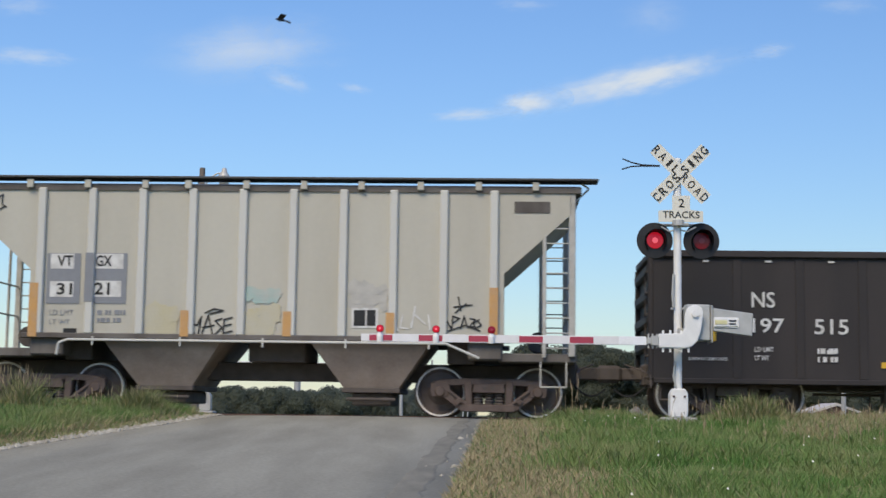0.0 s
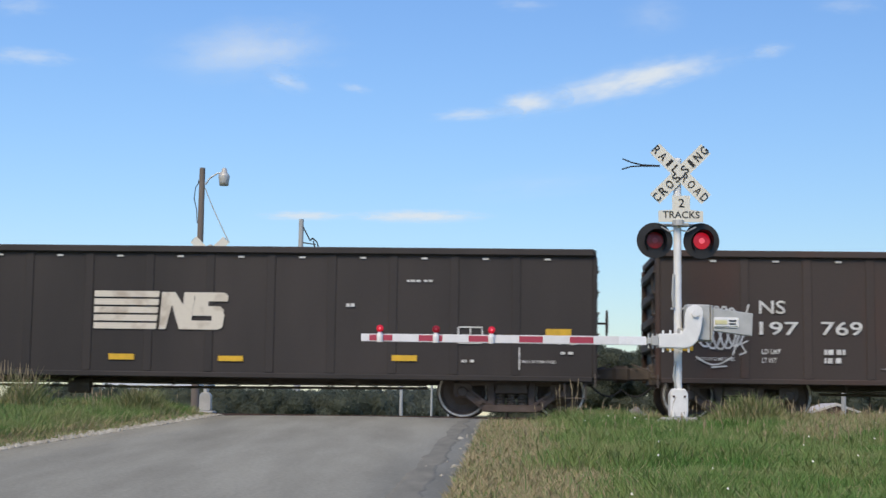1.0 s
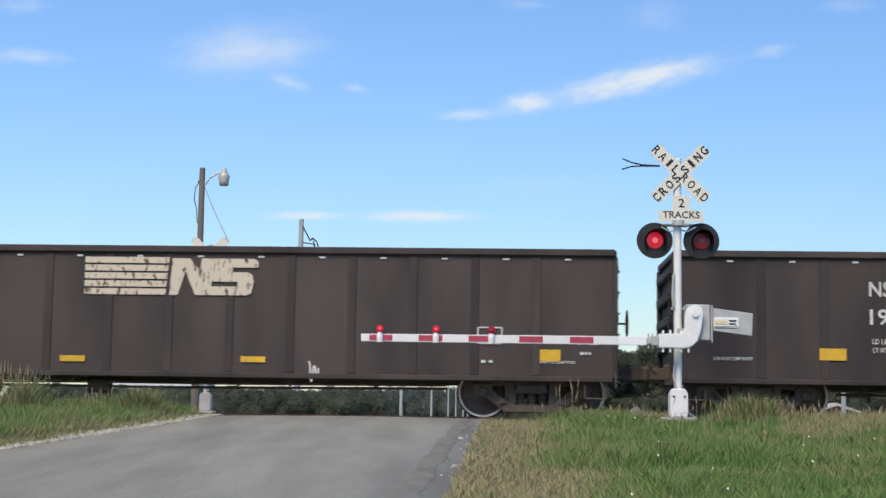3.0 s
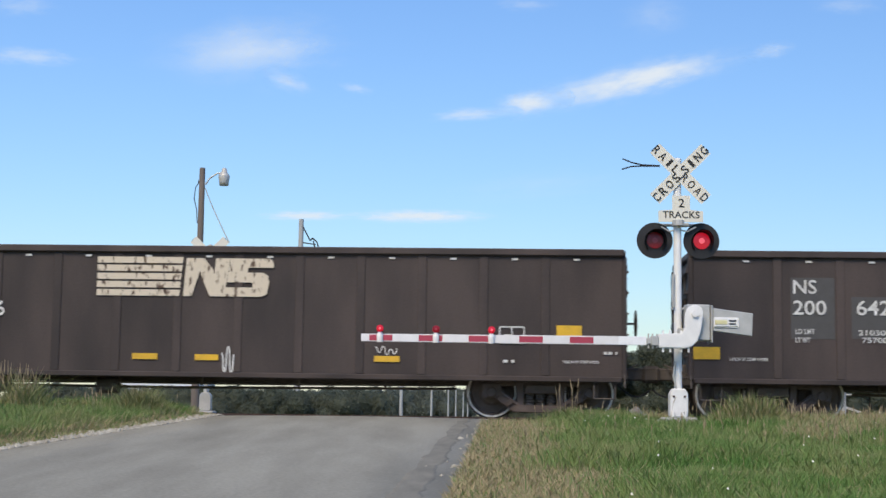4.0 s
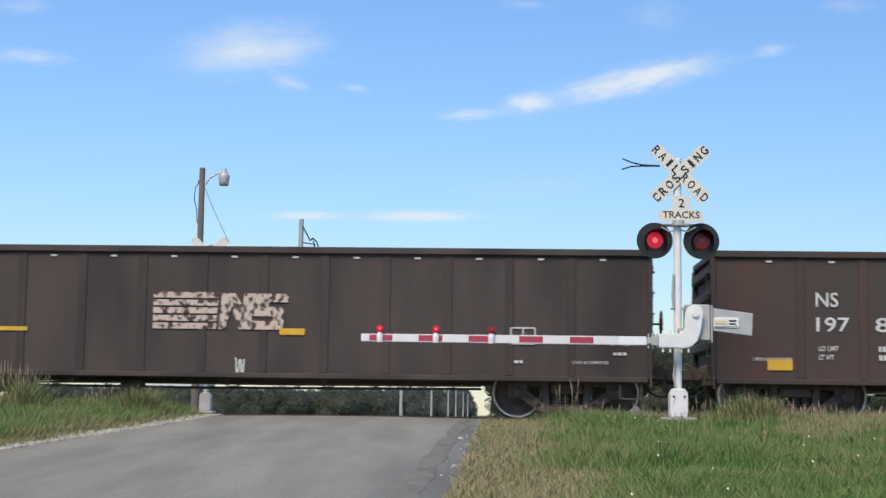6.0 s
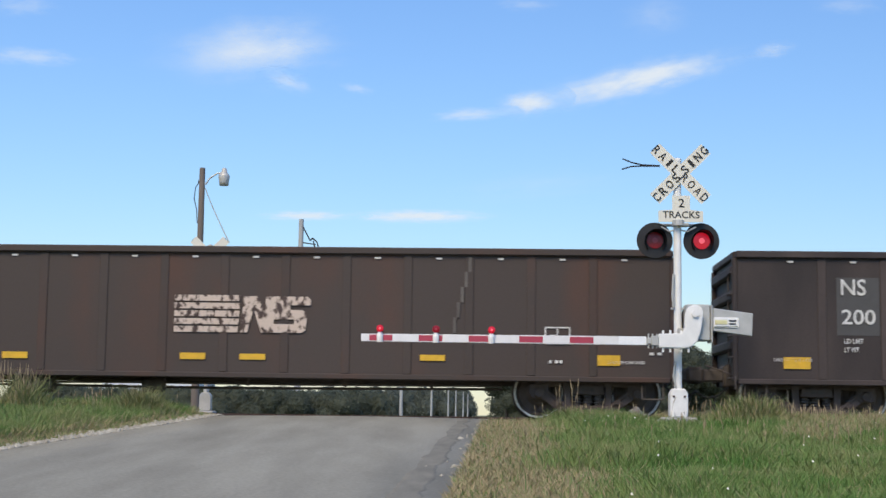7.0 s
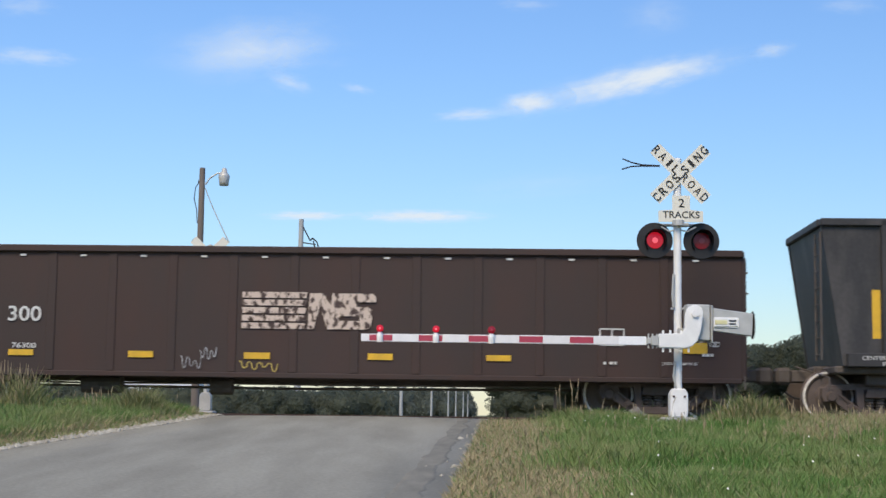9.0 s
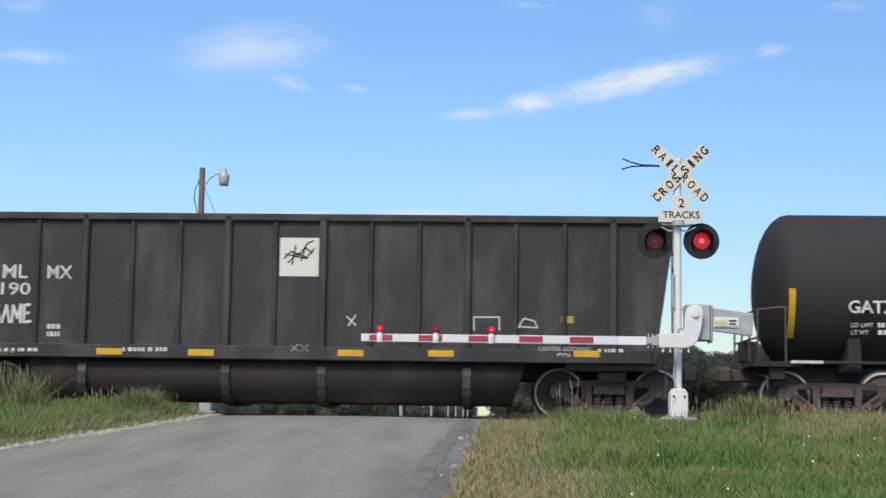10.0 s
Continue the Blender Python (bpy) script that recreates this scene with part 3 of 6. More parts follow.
def shed(x, y, w, dpt, wall_h, roof_h, wall_mat, roof_mat, name, label, turn=0.0):
    base = level(x, y) - 0.2
    s = thing(name, label, "shed", at=(x, y, base))
    bm = bmesh.new()
    ends = [[bm.verts.new((e, yy, zz)) for yy, zz in ((-dpt / 2, 0), (dpt / 2, 0), (dpt / 2, wall_h - 0.2), (0, wall_h + roof_h - 0.25), (-dpt / 2, wall_h - 0.2))] for e in (-w / 2, w / 2)]
    bm.faces.new(ends[0]), bm.faces.new(ends[1][::-1])
    for i in range(5):
        bm.faces.new((ends[0][i], ends[1][i], ends[1][(i + 1) % 5], ends[0][(i + 1) % 5]))
    bmesh.ops.recalc_face_normals(bm, faces=bm.faces)
    part("wall", bm, wall_mat, s)
    bm = bmesh.new()
    prof = [(-dpt / 2 - 0.4, wall_h - 0.1), (0, wall_h + roof_h), (dpt / 2 + 0.4, wall_h - 0.1), (dpt / 2 + 0.4, wall_h - 0.25), (0, wall_h + roof_h - 0.2), (-dpt / 2 - 0.4, wall_h - 0.25)]
    a = [bm.verts.new((-w / 2 - 0.3, yy, zz)) for yy, zz in prof]
    b = [bm.verts.new((w / 2 + 0.3, yy, zz)) for yy, zz in prof]
    for i in range(6):
        bm.faces.new((a[i], a[(i + 1) % 6], b[(i + 1) % 6], b[i]))
    bm.faces.new(a), bm.faces.new(b[::-1])
    bmesh.ops.recalc_face_normals(bm, faces=bm.faces)
    part("roof", bm, roof_mat, s)
    s.rotation_euler = (0, 0, radians(turn))
    return s


shed(-24.7, 130, 8.0, 10, 5.6, 1.7, WALLWHITE, ROOFGREY, "machine_shed", "white metal machine shed with a grey roof")
shed(28.9, 110, 4.0, 2.7, 1.85, 0.5, ROOFRED, ROOFPALE, "low_shed", "low brown shed with a pale gable roof edge", 90)

# a pale post with a level rail beyond the tracks
fence = thing("gate_post", "pale steel post with a level rail beyond the tracks", "post", at=(12.55, 46, -0.1))
bm = bmesh.new()
lathe(bm, [(0.075, -0.3), (0.075, 0.98), (0.0, 1.0)], 12, "Z")
part("post", bm, PALEWOOD, fence)
bm = bmesh.new()
rod(bm, (0.0, 0, 0.92), (6.0, 0, 0.9), 0.03)
rod(bm, (5.9, 0, -0.3), (5.9, 0, 0.95), 0.05)
part("rail", bm, PALEWOOD, fence)


# ---------------------------------------------------------------- trees
def leaf_cloud(centres, n, size, seed, material=None):
    """Many small leaf clumps inside a set of ellipsoids (x, y, z, rx, ry, rz)."""
    rng = np.random.default_rng(seed)
    C = np.array(centres)
    wts = C[:, 3] * C[:, 5]
    C = C[rng.choice(len(C), n, p=wts / wts.sum())]

    def unit(v):
        return v / np.linalg.norm(v, axis=1)[:, None]
    v = unit(rng.normal(size=(n, 3))) * rng.uniform(0.84, 1.1, (n, 1))
    p = C[:, :3] + v * C[:, 3:]
    a = unit(rng.normal(size=(n, 3)))
    b = unit(np.cross(a, rng.normal(size=(n, 3))))
    k = size * rng.uniform(0.5, 1.3, (n, 1))
    verts = np.stack([p + a * k, p + b * k * 0.6, p - a * k, p - b * k * 0.6], 1).reshape(-1, 3).tolist()
    faces = np.arange(4 * n).reshape(-1, 4).tolist()
    # dense inner foliage behind the outer leaves
    bm = bmesh.new()
    bmesh.ops.create_icosphere(bm, subdivisions=2, radius=0.9)
    ball = np.array([q.co[:] for q in bm.verts])
    tri = np.array([[q.index for q in f.verts] for f in bm.faces])
    bm.free()
    for c in centres:
        faces += (tri + len(verts)).tolist()
        verts += (np.array(c[:3]) + ball * np.array(c[3:]) * rng.uniform(0.85, 1.1, (len(ball), 1))).tolist()
    me = bpy.data.meshes.new("leaves")
    me.from_pydata(verts, [], faces)
    me.materials.append(material or TREELEAF)
    return me


def tree_mesh(seed, h, w):
    """Trunk with limbs, and the leaves of a crown."""
    rnd = random.Random(seed)
    bm = bmesh.new()
    rod(bm, (0, 0, -0.4), (0, 0, h * 0.5), 0.24, 8, 0.14)
    rod(bm, (0, 0, h * 0.5), (0.2, 0, h * 0.85), 0.14, 6, 0.05)
    cen = [(0, 0, h * 0.68, w * 0.32, w * 0.3, h * 0.26)]
    for k in range(9):
        a, z = rnd.uniform(0, 6.28), h * rnd.uniform(0.3, 0.85)
        q = w * rnd.uniform(0.18, 0.42) * (1.1 - 0.5 * z / h)
        p = (q * math.cos(a), q * math.sin(a), z)
        rod(bm, (0, 0, z * 0.75), p, 0.09, 5, 0.03)
        s = rnd.uniform(0.13, 0.24)
        cen.append((*p, w * s, w * s, h * s * 0.62))
    me = bpy.data.meshes.new("trunk")
    bm.to_mesh(me)
    bm.free()
    me.materials.append(BARK)
    return me, leaf_cloud(cen, 20000, 0.1, seed)


TREES = [tree_mesh(31, 8.5, 7.0), tree_mesh(32, 7.5, 6.5), tree_mesh(33, 9.5, 7.5)]
_rt = random.Random(5)
for _i, _u in enumerate((900, 945, 985, 1030, 1075, 1125, 1170, 1215, 1265, 1310, 1350, 1395, 1440, 1490, 1540, 1590)):
    _y = 140 + _rt.uniform(-12, 25)
    _x = (_u - 784) / 2600 * _y
    _top = 0.05 + (733 - (625 if _u < 940 else 602 if _u < 1390 else 588) + _rt.uniform(-10, 8)) / 2600 * _y
    _b = level(_x, _y)
    _tm, _lm = TREES[_i % 3]
    _h = (8.5, 7.5, 9.5)[_i % 3]
    t = thing("tree", "leafy broad tree in the distance beyond the tracks", "tree", "trees beyond the tracks", at=(_x, _y, _b))
    k = (_top - _b) / _h
    t.rotation_euler[2] = _rt.uniform(0, 6.28)
    t.scale = (k, k, k)
    for n, me in (("trunk", _tm), ("crown", _lm)):
        ob = new(n, me)
        ob.parent = t


def far_wood(name, x0, x1, y, top, seed, label, n, leaf_size, r0=2.6, material=None):
    """A long wood or hedge far off, joined."""
    rnd = random.Random(seed)
    cen = []
    x = x0
    base = level(0, y) - 0.2
    while x < x1:
        h = top * rnd.uniform(0.78, 1.05) - base
        r = r0 * rnd.uniform(0.7, 1.35)
        cen.append((x, y + rnd.uniform(-2, 2) * r0, base + h * 0.62, r, r, h * 0.38))
        cen.append((x + rnd.uniform(-1, 1) * r0, y + rnd.uniform(-2, 2) * r0, base + h * 0.3, r * 1.2, r, h * 0.36))
        x += r0 * rnd.uniform(0.45, 0.95)
    ob = new(name, leaf_cloud(cen, n, leaf_size, seed, material))
    tagged(ob, label, "woods", kind="stuff")


# the woods' haze is only their pale leaf colour, no air is modelled
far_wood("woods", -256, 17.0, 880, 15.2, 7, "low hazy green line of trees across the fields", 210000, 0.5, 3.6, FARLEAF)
far_wood("hedge", -30, -15.5, 112, 1.85, 9, "dark green bushes before the shed", 60000, 0.09, 1.2)
far_wood("hedge", -12.5, -2.6, 72, 1.2, 10, "low dark green hedge beside the far road", 70000, 0.05, 0.7)
far_wood("hedge", 8.2, 62, 165, 3.5, 8, "dark green hedge beyond the tracks", 190000, 0.1, 2.4)


# ---------------------------------------------------------------- grass and stones
def blades(spots, rng, name, material, label, category, w=0.0055, bend=0.7):
    """Bent blades: spots are rows of x, y, z, height."""
    n = len(spots)
    ang = rng.uniform(0, 2 * np.pi, n)
    dx, dy = np.cos(ang), np.sin(ang)
    h = spots[:, 3]
    lean = bend * h * rng.uniform(0.2, 1.3, n)
    la = rng.uniform(0, 2 * np.pi, n)
    lx, ly = np.cos(la) * lean, np.sin(la) * lean
    ww = w * rng.uniform(0.6, 1.4, n)
    b = spots[:, :3]
    P = np.empty((n, 5, 3))
    for k, (f, s) in enumerate(((0, -1), (0, 1), (0.55, 0.8), (0.55, -0.8), (1, 0))):
        P[:, k, 0] = b[:, 0] + s * ww * dx + lx * f ** 2
        P[:, k, 1] = b[:, 1] + s * ww * dy + ly * f ** 2
        P[:, k, 2] = b[:, 2] + h * f
    idx = np.arange(n) * 5
    faces = [(i, i + 1, i + 2, i + 3) for i in idx] + [(i + 3, i + 2, i + 4) for i in idx]
    me = bpy.data.meshes.new(name)
    me.from_pydata(P.reshape(-1, 3).tolist(), [], faces)
    me.materials.append(material)
    ob = new(name, me)
    tagged(ob, label, category, kind="stuff")
    return ob


def verge(rng, n, right):
    """Random spots on one verge: x, y, distance from the road's edge."""
    y = rng.uniform(9.5 if right else 15.5, 26.4, n)
    l, r = -3.83 + np.where(y < 25.5, (y - 25.5) * 0.123, 0), 0.745 + (y - 25.5) * 0.0505
    if right:
        a, b = r + 0.02, 0.31 * y + 0.8
    else:
        a, b = -0.31 * y - 0.8, l - 0.16
    x = a + (b - a) * rng.uniform(0, 1, n)
    return x, y, (x - r) if right else (l - x)


def lumps(x, y, s):
    return np.array([noise.noise((float(a) * s, float(b) * s, 4.2)) for a, b in zip(x, y)])


def grow():
    rng = np.random.default_rng(11)
    lev = lambda x, y: np.where(y < CREST, -0.03 - SLOPE * (CREST - y), -0.03) - 0.05
    x, y, d = verge(rng, 260000, True)
    keep = (y < 25.2 + 0.5 * lumps(x, y, 1.1) - 0.6 * (d < 1.3)) & (np.hypot(x - 3.95, (y - 24.15) * 0.7) > 0.6)
    x, y, d = x[keep], y[keep], d[keep]
    n0 = len(x)
    nz, fine = lumps(x, y, 0.55), lumps(x, y, 2.3)
    dry = d + 0.5 * nz + rng.normal(0, 0.35, n0) < 1.5
    brown = (x > 5.0 + 1.2 * nz + 0.5 * fine) & (y > 19.6 + 2 * nz + 0.8 * fine)
    g = ~dry & ~brown
    hh = np.where(g, 0.13 + 0.13 * rng.random(len(x)) + 0.13 * nz + 0.09 * fine, 0.07 + 0.09 * rng.random(len(x)))
    hh = np.where(brown, 0.12 + 0.24 * rng.random(len(x)) ** 2 + 0.08 * fine, hh)
    S = np.stack([x, y, lev(x, y), np.maximum(hh, 0.04)], 1)
    mixd = rng.random(len(x))
    green = (g & (mixd < 0.93)) | (dry & (mixd < 0.2)) | (brown & (mixd < 0.36))
    blades(S[green], rng, "grass_verge", GRASS, "thick green grass on the road verge", "grass")
    blades(S[~green], rng, "dry_grass", DRYGRASS, "dry tan grass along the road edge", "grass")
    x, y, d = verge(rng, 90000, False)
    nz = lumps(x, y, 0.6)
    hh = np.where(d < 0.5, 0.07, 0.15) + 0.17 * rng.random(len(x)) * np.minimum(1, d) + 0.12 * np.maximum(nz, 0)
    S = np.stack([x, y, lev(x, y), hh], 1)
    green = rng.random(len(x)) < np.where(d < 0.55, 0.4, 0.9)
    blades(S[green], rng, "grass_verge", GRASS, "thick green grass on the verge by the crossing", "grass")
    blades(S[~green], rng, "dry_grass", DRYGRASS, "dry grass by the gravel shoulder", "grass")
    # taller weeds in patches: middle, spread, height, count
    pat = [(4.95, 23.6, 0.62, 0.62, 2600), (5.6, 23.5, 1.2, 0.36, 2000), (-6.7, 23.8, 0.5, 0.85, 600), (-7.3, 23.4, 0.9, 0.5, 1600), (-5.0, 24.6, 0.45, 0.58, 1900), (2.2, 25.2, 0.5, 0.32, 1000), (2.75, 24.6, 0.9, 0.28, 1800),
           (6.3, 23.4, 1.0, 0.3, 1500), (7.4, 22.4, 0.9, 0.3, 1400), (-5.9, 24.4, 0.8, 0.36, 1700), (6.4, 21.0, 0.8, 0.4, 900)]
    rows, dryrows = [], []
    for cx, cy, sp, h, n in pat:
        px, py = rng.normal(cx, sp * 0.5, n), rng.normal(cy, sp * 0.5, n)
        ok = (py < 26.3) & ((px > 0.76 + (py - 25.5) * 0.05 + 0.3) | (px < -3.83 + (py - 25.5) * 0.123 - 0.3))
        q = np.exp(-((px - cx) ** 2 + (py - cy) ** 2) / (2 * (sp * 0.6) ** 2))
        r = np.stack([px, py, lev(px, py), h * (0.35 + 0.65 * q * rng.uniform(0.6, 1.2, n))], 1)[ok]
        rows.append(r[: int(len(r) * 0.75)]), dryrows.append(r[int(len(r) * 0.75):])
    blades(np.concatenate(rows), rng, "weeds", WEED, "tall green weeds by the crossing", "weeds", 0.008, 0.75)
    blades(np.concatenate(dryrows), rng, "dry_weeds", DRYGRASS, "tall dry weeds by the crossing", "weeds", 0.006, 0.35)
    # tall dry grass on the far side of the tracks
    n = 16000
    fx, fy = rng.uniform(4.2, 24, n), rng.uniform(36.5, 52, n)
    fh = (0.22 + 0.3 * rng.random(n)) * (0.75 + 0.5 * lumps(fx, fy, 0.5))
    F = np.stack([fx, fy, -0.1 - np.maximum(0, fy - 37) * 0.012, np.maximum(fh, 0.08)], 1)
    pale = rng.random(n) < 0.55
    blades(F[pale], rng, "dry_grass", DRYGRASS, "tall dry grass beyond the tracks", "grass", 0.014, 0.5)
    blades(F[~pale], rng, "weeds", WEED, "olive weeds beyond the tracks", "weeds", 0.014, 0.5)
    # seed stalks
    st = []
    for cx, cy, sp, n, h in ((-6.95, 24.2, 0.55, 50, 0.85), (-5.6, 25.0, 0.9, 36, 0.5), (5.1, 23.8, 1.0, 80, 0.5), (7.0, 23.0, 1.4, 110, 0.42), (2.15, 25.2, 0.3, 9, 0.72), (4.5, 19.0, 2.5, 60, 0.36), (2.6, 24.5, 0.8, 24, 0.38)):
        for _ in range(n):
            px, py = rng.normal(cx, sp * 0.6), rng.normal(cy, sp * 0.6)
            if py < 26.3 and (px > 0.76 + (py - 25.5) * 0.05 + 0.3 or px < -3.83 + (py - 25.5) * 0.123 - 0.3):
                st.append((px, py, float(lev(np.array(px), np.array(py))), h * rng.uniform(0.7, 1.15)))
    verts, faces = [], []
    for px, py, pz, h in st:
        ox, oy = rng.normal(0, 0.1, 2) * h
        for (f0, f1, w0) in ((0, 0.8, 0.0028), (0.8, 0.92, 0.008), (0.92, 1.0, 0.004)):
            for ux, uy in ((1, 0), (0, 1)):
                k = len(verts)
                for f, s in ((f0, -1), (f0, 1), (f1, 0.8), (f1, -0.8)):
                    verts.append((px + ox * f * f + s * w0 * ux, py + oy * f * f + s * w0 * uy, pz + h * f))
                faces.append((k, k + 1, k + 2, k + 3))
    me = bpy.data.meshes.new("seed_stalks")
    me.from_pydata(verts, [], faces)
    me.materials.append(SEED)
    tagged(new("seed_stalks", me), "brown seed stalks standing above the grass", "weeds", kind="stuff")
    # small white flowers
    verts, faces = [], []
    for _ in range(45):
        x, y, d = verge(rng, 1, True)
        if d[0] < 1.2:
            continue
        z = float(lev(x, y)[0]) + rng.uniform(0.18, 0.3)
        k, s = len(verts), 0.011
        verts += [(x[0] - s, y[0], z), (x[0], y[0] - s, z - s), (x[0] + s, y[0], z), (x[0], y[0] + s, z + s)]
        faces.append((k, k + 1, k + 2, k + 3))
    me = bpy.data.meshes.new("wild_flowers")
    me.from_pydata(verts, [], faces)
    me.materials.append(SIGNWHITE)
    tagged(new("wild_flowers", me), "tiny white wild flowers in the grass", "flowers", kind="stuff")
    # loose stones along the shoulders and by the tracks
    bm = bmesh.new()
    bmesh.ops.create_icosphere(bm, subdivisions=1, radius=1)
    base = np.array([v.co[:] for v in bm.verts])
    tri = [[v.index for v in f.verts] for f in bm.faces]
    bm.free()

    def stones(pts, name, material, label, lo, hi):
        verts, faces = [], []
        for p in pts:
            s = rng.uniform(lo, hi) * rng.uniform(0.6, 1.3, 3)
            q = base * s * rng.uniform(0.8, 1.2, (len(base), 1)) + p
            k = len(verts)
            verts += q.tolist()
            faces += [[a + k for a in f] for f in tri]
        me = bpy.data.meshes.new(name)
        me.from_pydata(verts, [], faces)
        me.materials.append(material)
        tagged(new(name, me), label, "gravel", kind="stuff")
    pts = []
    for _ in range(2600):
        y = rng.uniform(14, 26)
        e = road_edge(y)
        x = e[0] - abs(rng.normal(0.12, 0.14)) if rng.random() < 0.97 else e[1] + rng.normal(0.05, 0.12)
        pts.append((x, y, level(x, y) - 0.005))
    stones(pts, "shoulder_gravel", GRAVELSTONE, "loose pale stones along the road edges", 0.012, 0.04)
    pts = []
    for _ in range(3500):
        x = rng.uniform(1.2, 9) if rng.random() < 0.6 else rng.uniform(-9.5, -4.8)
        y = rng.uniform(25.4, 27.2)
        pts.append((x, y, -0.1 - 0.06 * (y - 25.4) + rng.uniform(0, 0.03)))
    for _ in range(500):
        a, r = rng.uniform(0, 6.28), rng.random() ** 0.5
        pts.append((3.35 + 0.28 * r * np.cos(a), 25.4 + 0.3 * r * np.sin(a), -0.08 + 0.27 * (1 - r) ** 0.8))
    for _ in range(500):
        pts.append((3.95 + rng.normal(0, 0.3), 24.5 + rng.normal(0, 0.3), -0.07 + rng.uniform(0, 0.04)))
    stones(pts, "track_gravel", BALLASTSTONE, "grey ballast stones beside the track", 0.02, 0.045)


grow()


# ---------------------------------------------------------------- clouds
def cloud_material(name, seed, soft, dens, stretch, level_):
    m = bpy.data.materials.new(name)
    m.use_nodes = True
    N, Lk = m.node_tree.nodes, m.node_tree.links
    for n in list(N):
        if n.bl_idname == "ShaderNodeBsdfPrincipled":
            N.remove(n)
    out = [n for n in N if n.bl_idname == "ShaderNodeOutputMaterial"][0]
    tc = N.new("ShaderNodeTexCoord")
    ln = N.new("ShaderNodeVectorMath")
    ln.operation = "LENGTH"
    Lk.new(tc.outputs["Object"], ln.inputs[0])
    mp = N.new("ShaderNodeMapping")
    mp.inputs["Location"].default_value = (seed, 0, seed * 1.7)
    mp.inputs["Scale"].default_value = (stretch, 1, 1.6)
    Lk.new(tc.outputs["Object"], mp.inputs[0])
    nz = N.new("ShaderNodeTexNoise")
    nz.inputs["Scale"].default_value, nz.inputs["Detail"].default_value, nz.inputs["Roughness"].default_value = 1.6, 7.0, 0.55
    Lk.new(mp.outputs[0], nz.inputs["Vector"])
    a = N.new("ShaderNodeMath")
    a.operation = "MULTIPLY_ADD"
    Lk.new(nz.outputs[0], a.inputs[0])
    a.inputs[1].default_value = 1.5
    a.inputs[2].default_value = 0.25
    s = N.new("ShaderNodeMath")
    s.operation = "SUBTRACT"
    Lk.new(a.outputs[0], s.inputs[0])
    Lk.new(ln.outputs[1], s.inputs[1])
    r = N.new("ShaderNodeMapRange")
    r.interpolation_type = "SMOOTHSTEP"
    r.inputs[1].default_value, r.inputs[2].default_value, r.inputs[3].default_value, r.inputs[4].default_value = 0.0, soft, 0.0, dens
    Lk.new(s.outputs[0], r.inputs[0])
    f = N.new("ShaderNodeMapRange")
    f.interpolation_type = "SMOOTHSTEP"
    f.inputs[1].default_value, f.inputs[2].default_value, f.inputs[3].default_value, f.inputs[4].default_value = 0.15, 1.0, 1.0, 0.0
    Lk.new(ln.outputs[1], f.inputs[0])
    mu = N.new("ShaderNodeMath")
    mu.operation = "MULTIPLY"
    Lk.new(r.outputs[0], mu.inputs[0])
    Lk.new(f.outputs[0], mu.inputs[1])
    em = N.new("ShaderNodeEmission")
    em.inputs[0].default_value, em.inputs[1].default_value = (0.86, 0.93, 1.0, 1), level_
    tr = N.new("ShaderNodeBsdfTransparent")
    mx = N.new("ShaderNodeMixShader")
    Lk.new(mu.outputs[0], mx.inputs[0])
    Lk.new(tr.outputs[0], mx.inputs[1])
    Lk.new(em.outputs[0], mx.inputs[2])
    Lk.new(mx.outputs[0], out.inputs[0])
    return m


CLOUDS = []


def cloud(u, v, w, h, turn, seed, soft, dens, stretch, level_=0.9):
    """A thin cloud far off; u, v, w, h in drawing units of the view."""
    D = 2600.0
    bm = bmesh.new()
    n = 24
    vs = [bm.verts.new((math.cos(2 * math.pi * i / n), 0, math.sin(2 * math.pi * i / n))) for i in range(n)]
    bm.faces.new(vs)
    me = bpy.data.meshes.new("cloud")
    bm.to_mesh(me)
    bm.free()
    me.materials.append(cloud_material("thin_cloud", seed, soft, dens, stretch, level_))
    ob = new("cloud", me)
    ob.scale = (w / 2, 1, h / 2)
    q = (u - 784, 441 - v)
    m = VIEW @ Matrix.Translation((q[0], q[1], -D)) @ Matrix.Rotation(radians(turn), 4, "Z") @ Matrix.Rotation(radians(-90), 4, "X")
    tagged(ob, "thin white wispy cloud in blue sky", "cloud", "clouds", "structure")
    CLOUDS.append((ob, m))


cloud(1090, 150, 680, 80, 12, 16.0, 1.3, 0.4, 4.0)
cloud(400, 92, 420, 150, 4, 17.0, 1.6, 0.35, 1.6)
cloud(455, 88, 430, 190, 4, 1.0, 1.44, 0.9, 1.3)
cloud(512, 146, 130, 52, -18, 2.0, 1.3, 0.5, 1.5)
cloud(1125, 142, 520, 90, 13, 3.0, 1.19, 1.0, 3.0)
cloud(935, 183, 170, 70, 8, 4.0, 1.12, 0.9, 1.5)
cloud(1365, 90, 120, 44, 12, 5.0, 1.12, 0.53, 1.5)
cloud(830, 203, 200, 38, 3, 6.0, 1.12, 0.53, 2.0)
cloud(740, 383, 380, 36, 0, 7.0, 1.0, 0.9, 4.0)
cloud(540, 382, 240, 28, 0, 8.0, 1.0, 0.8, 3.0)
cloud(1160, 28, 190, 110, 0, 9.0, 1.5, 0.24, 1.2)
cloud(50, 100, 280, 50, -4, 10.0, 1.25, 0.47, 2.5)
cloud(40, 10, 180, 60, 0, 11.0, 1.25, 0.26, 2.0)
cloud(930, 8, 160, 40, 0, 12.0, 1.25, 0.21, 2.0)
cloud(1500, 10, 180, 50, 0, 13.0, 1.25, 0.21, 2.0)
cloud(630, 157, 90, 26, -10, 14.0, 1.12, 0.33, 2.0)
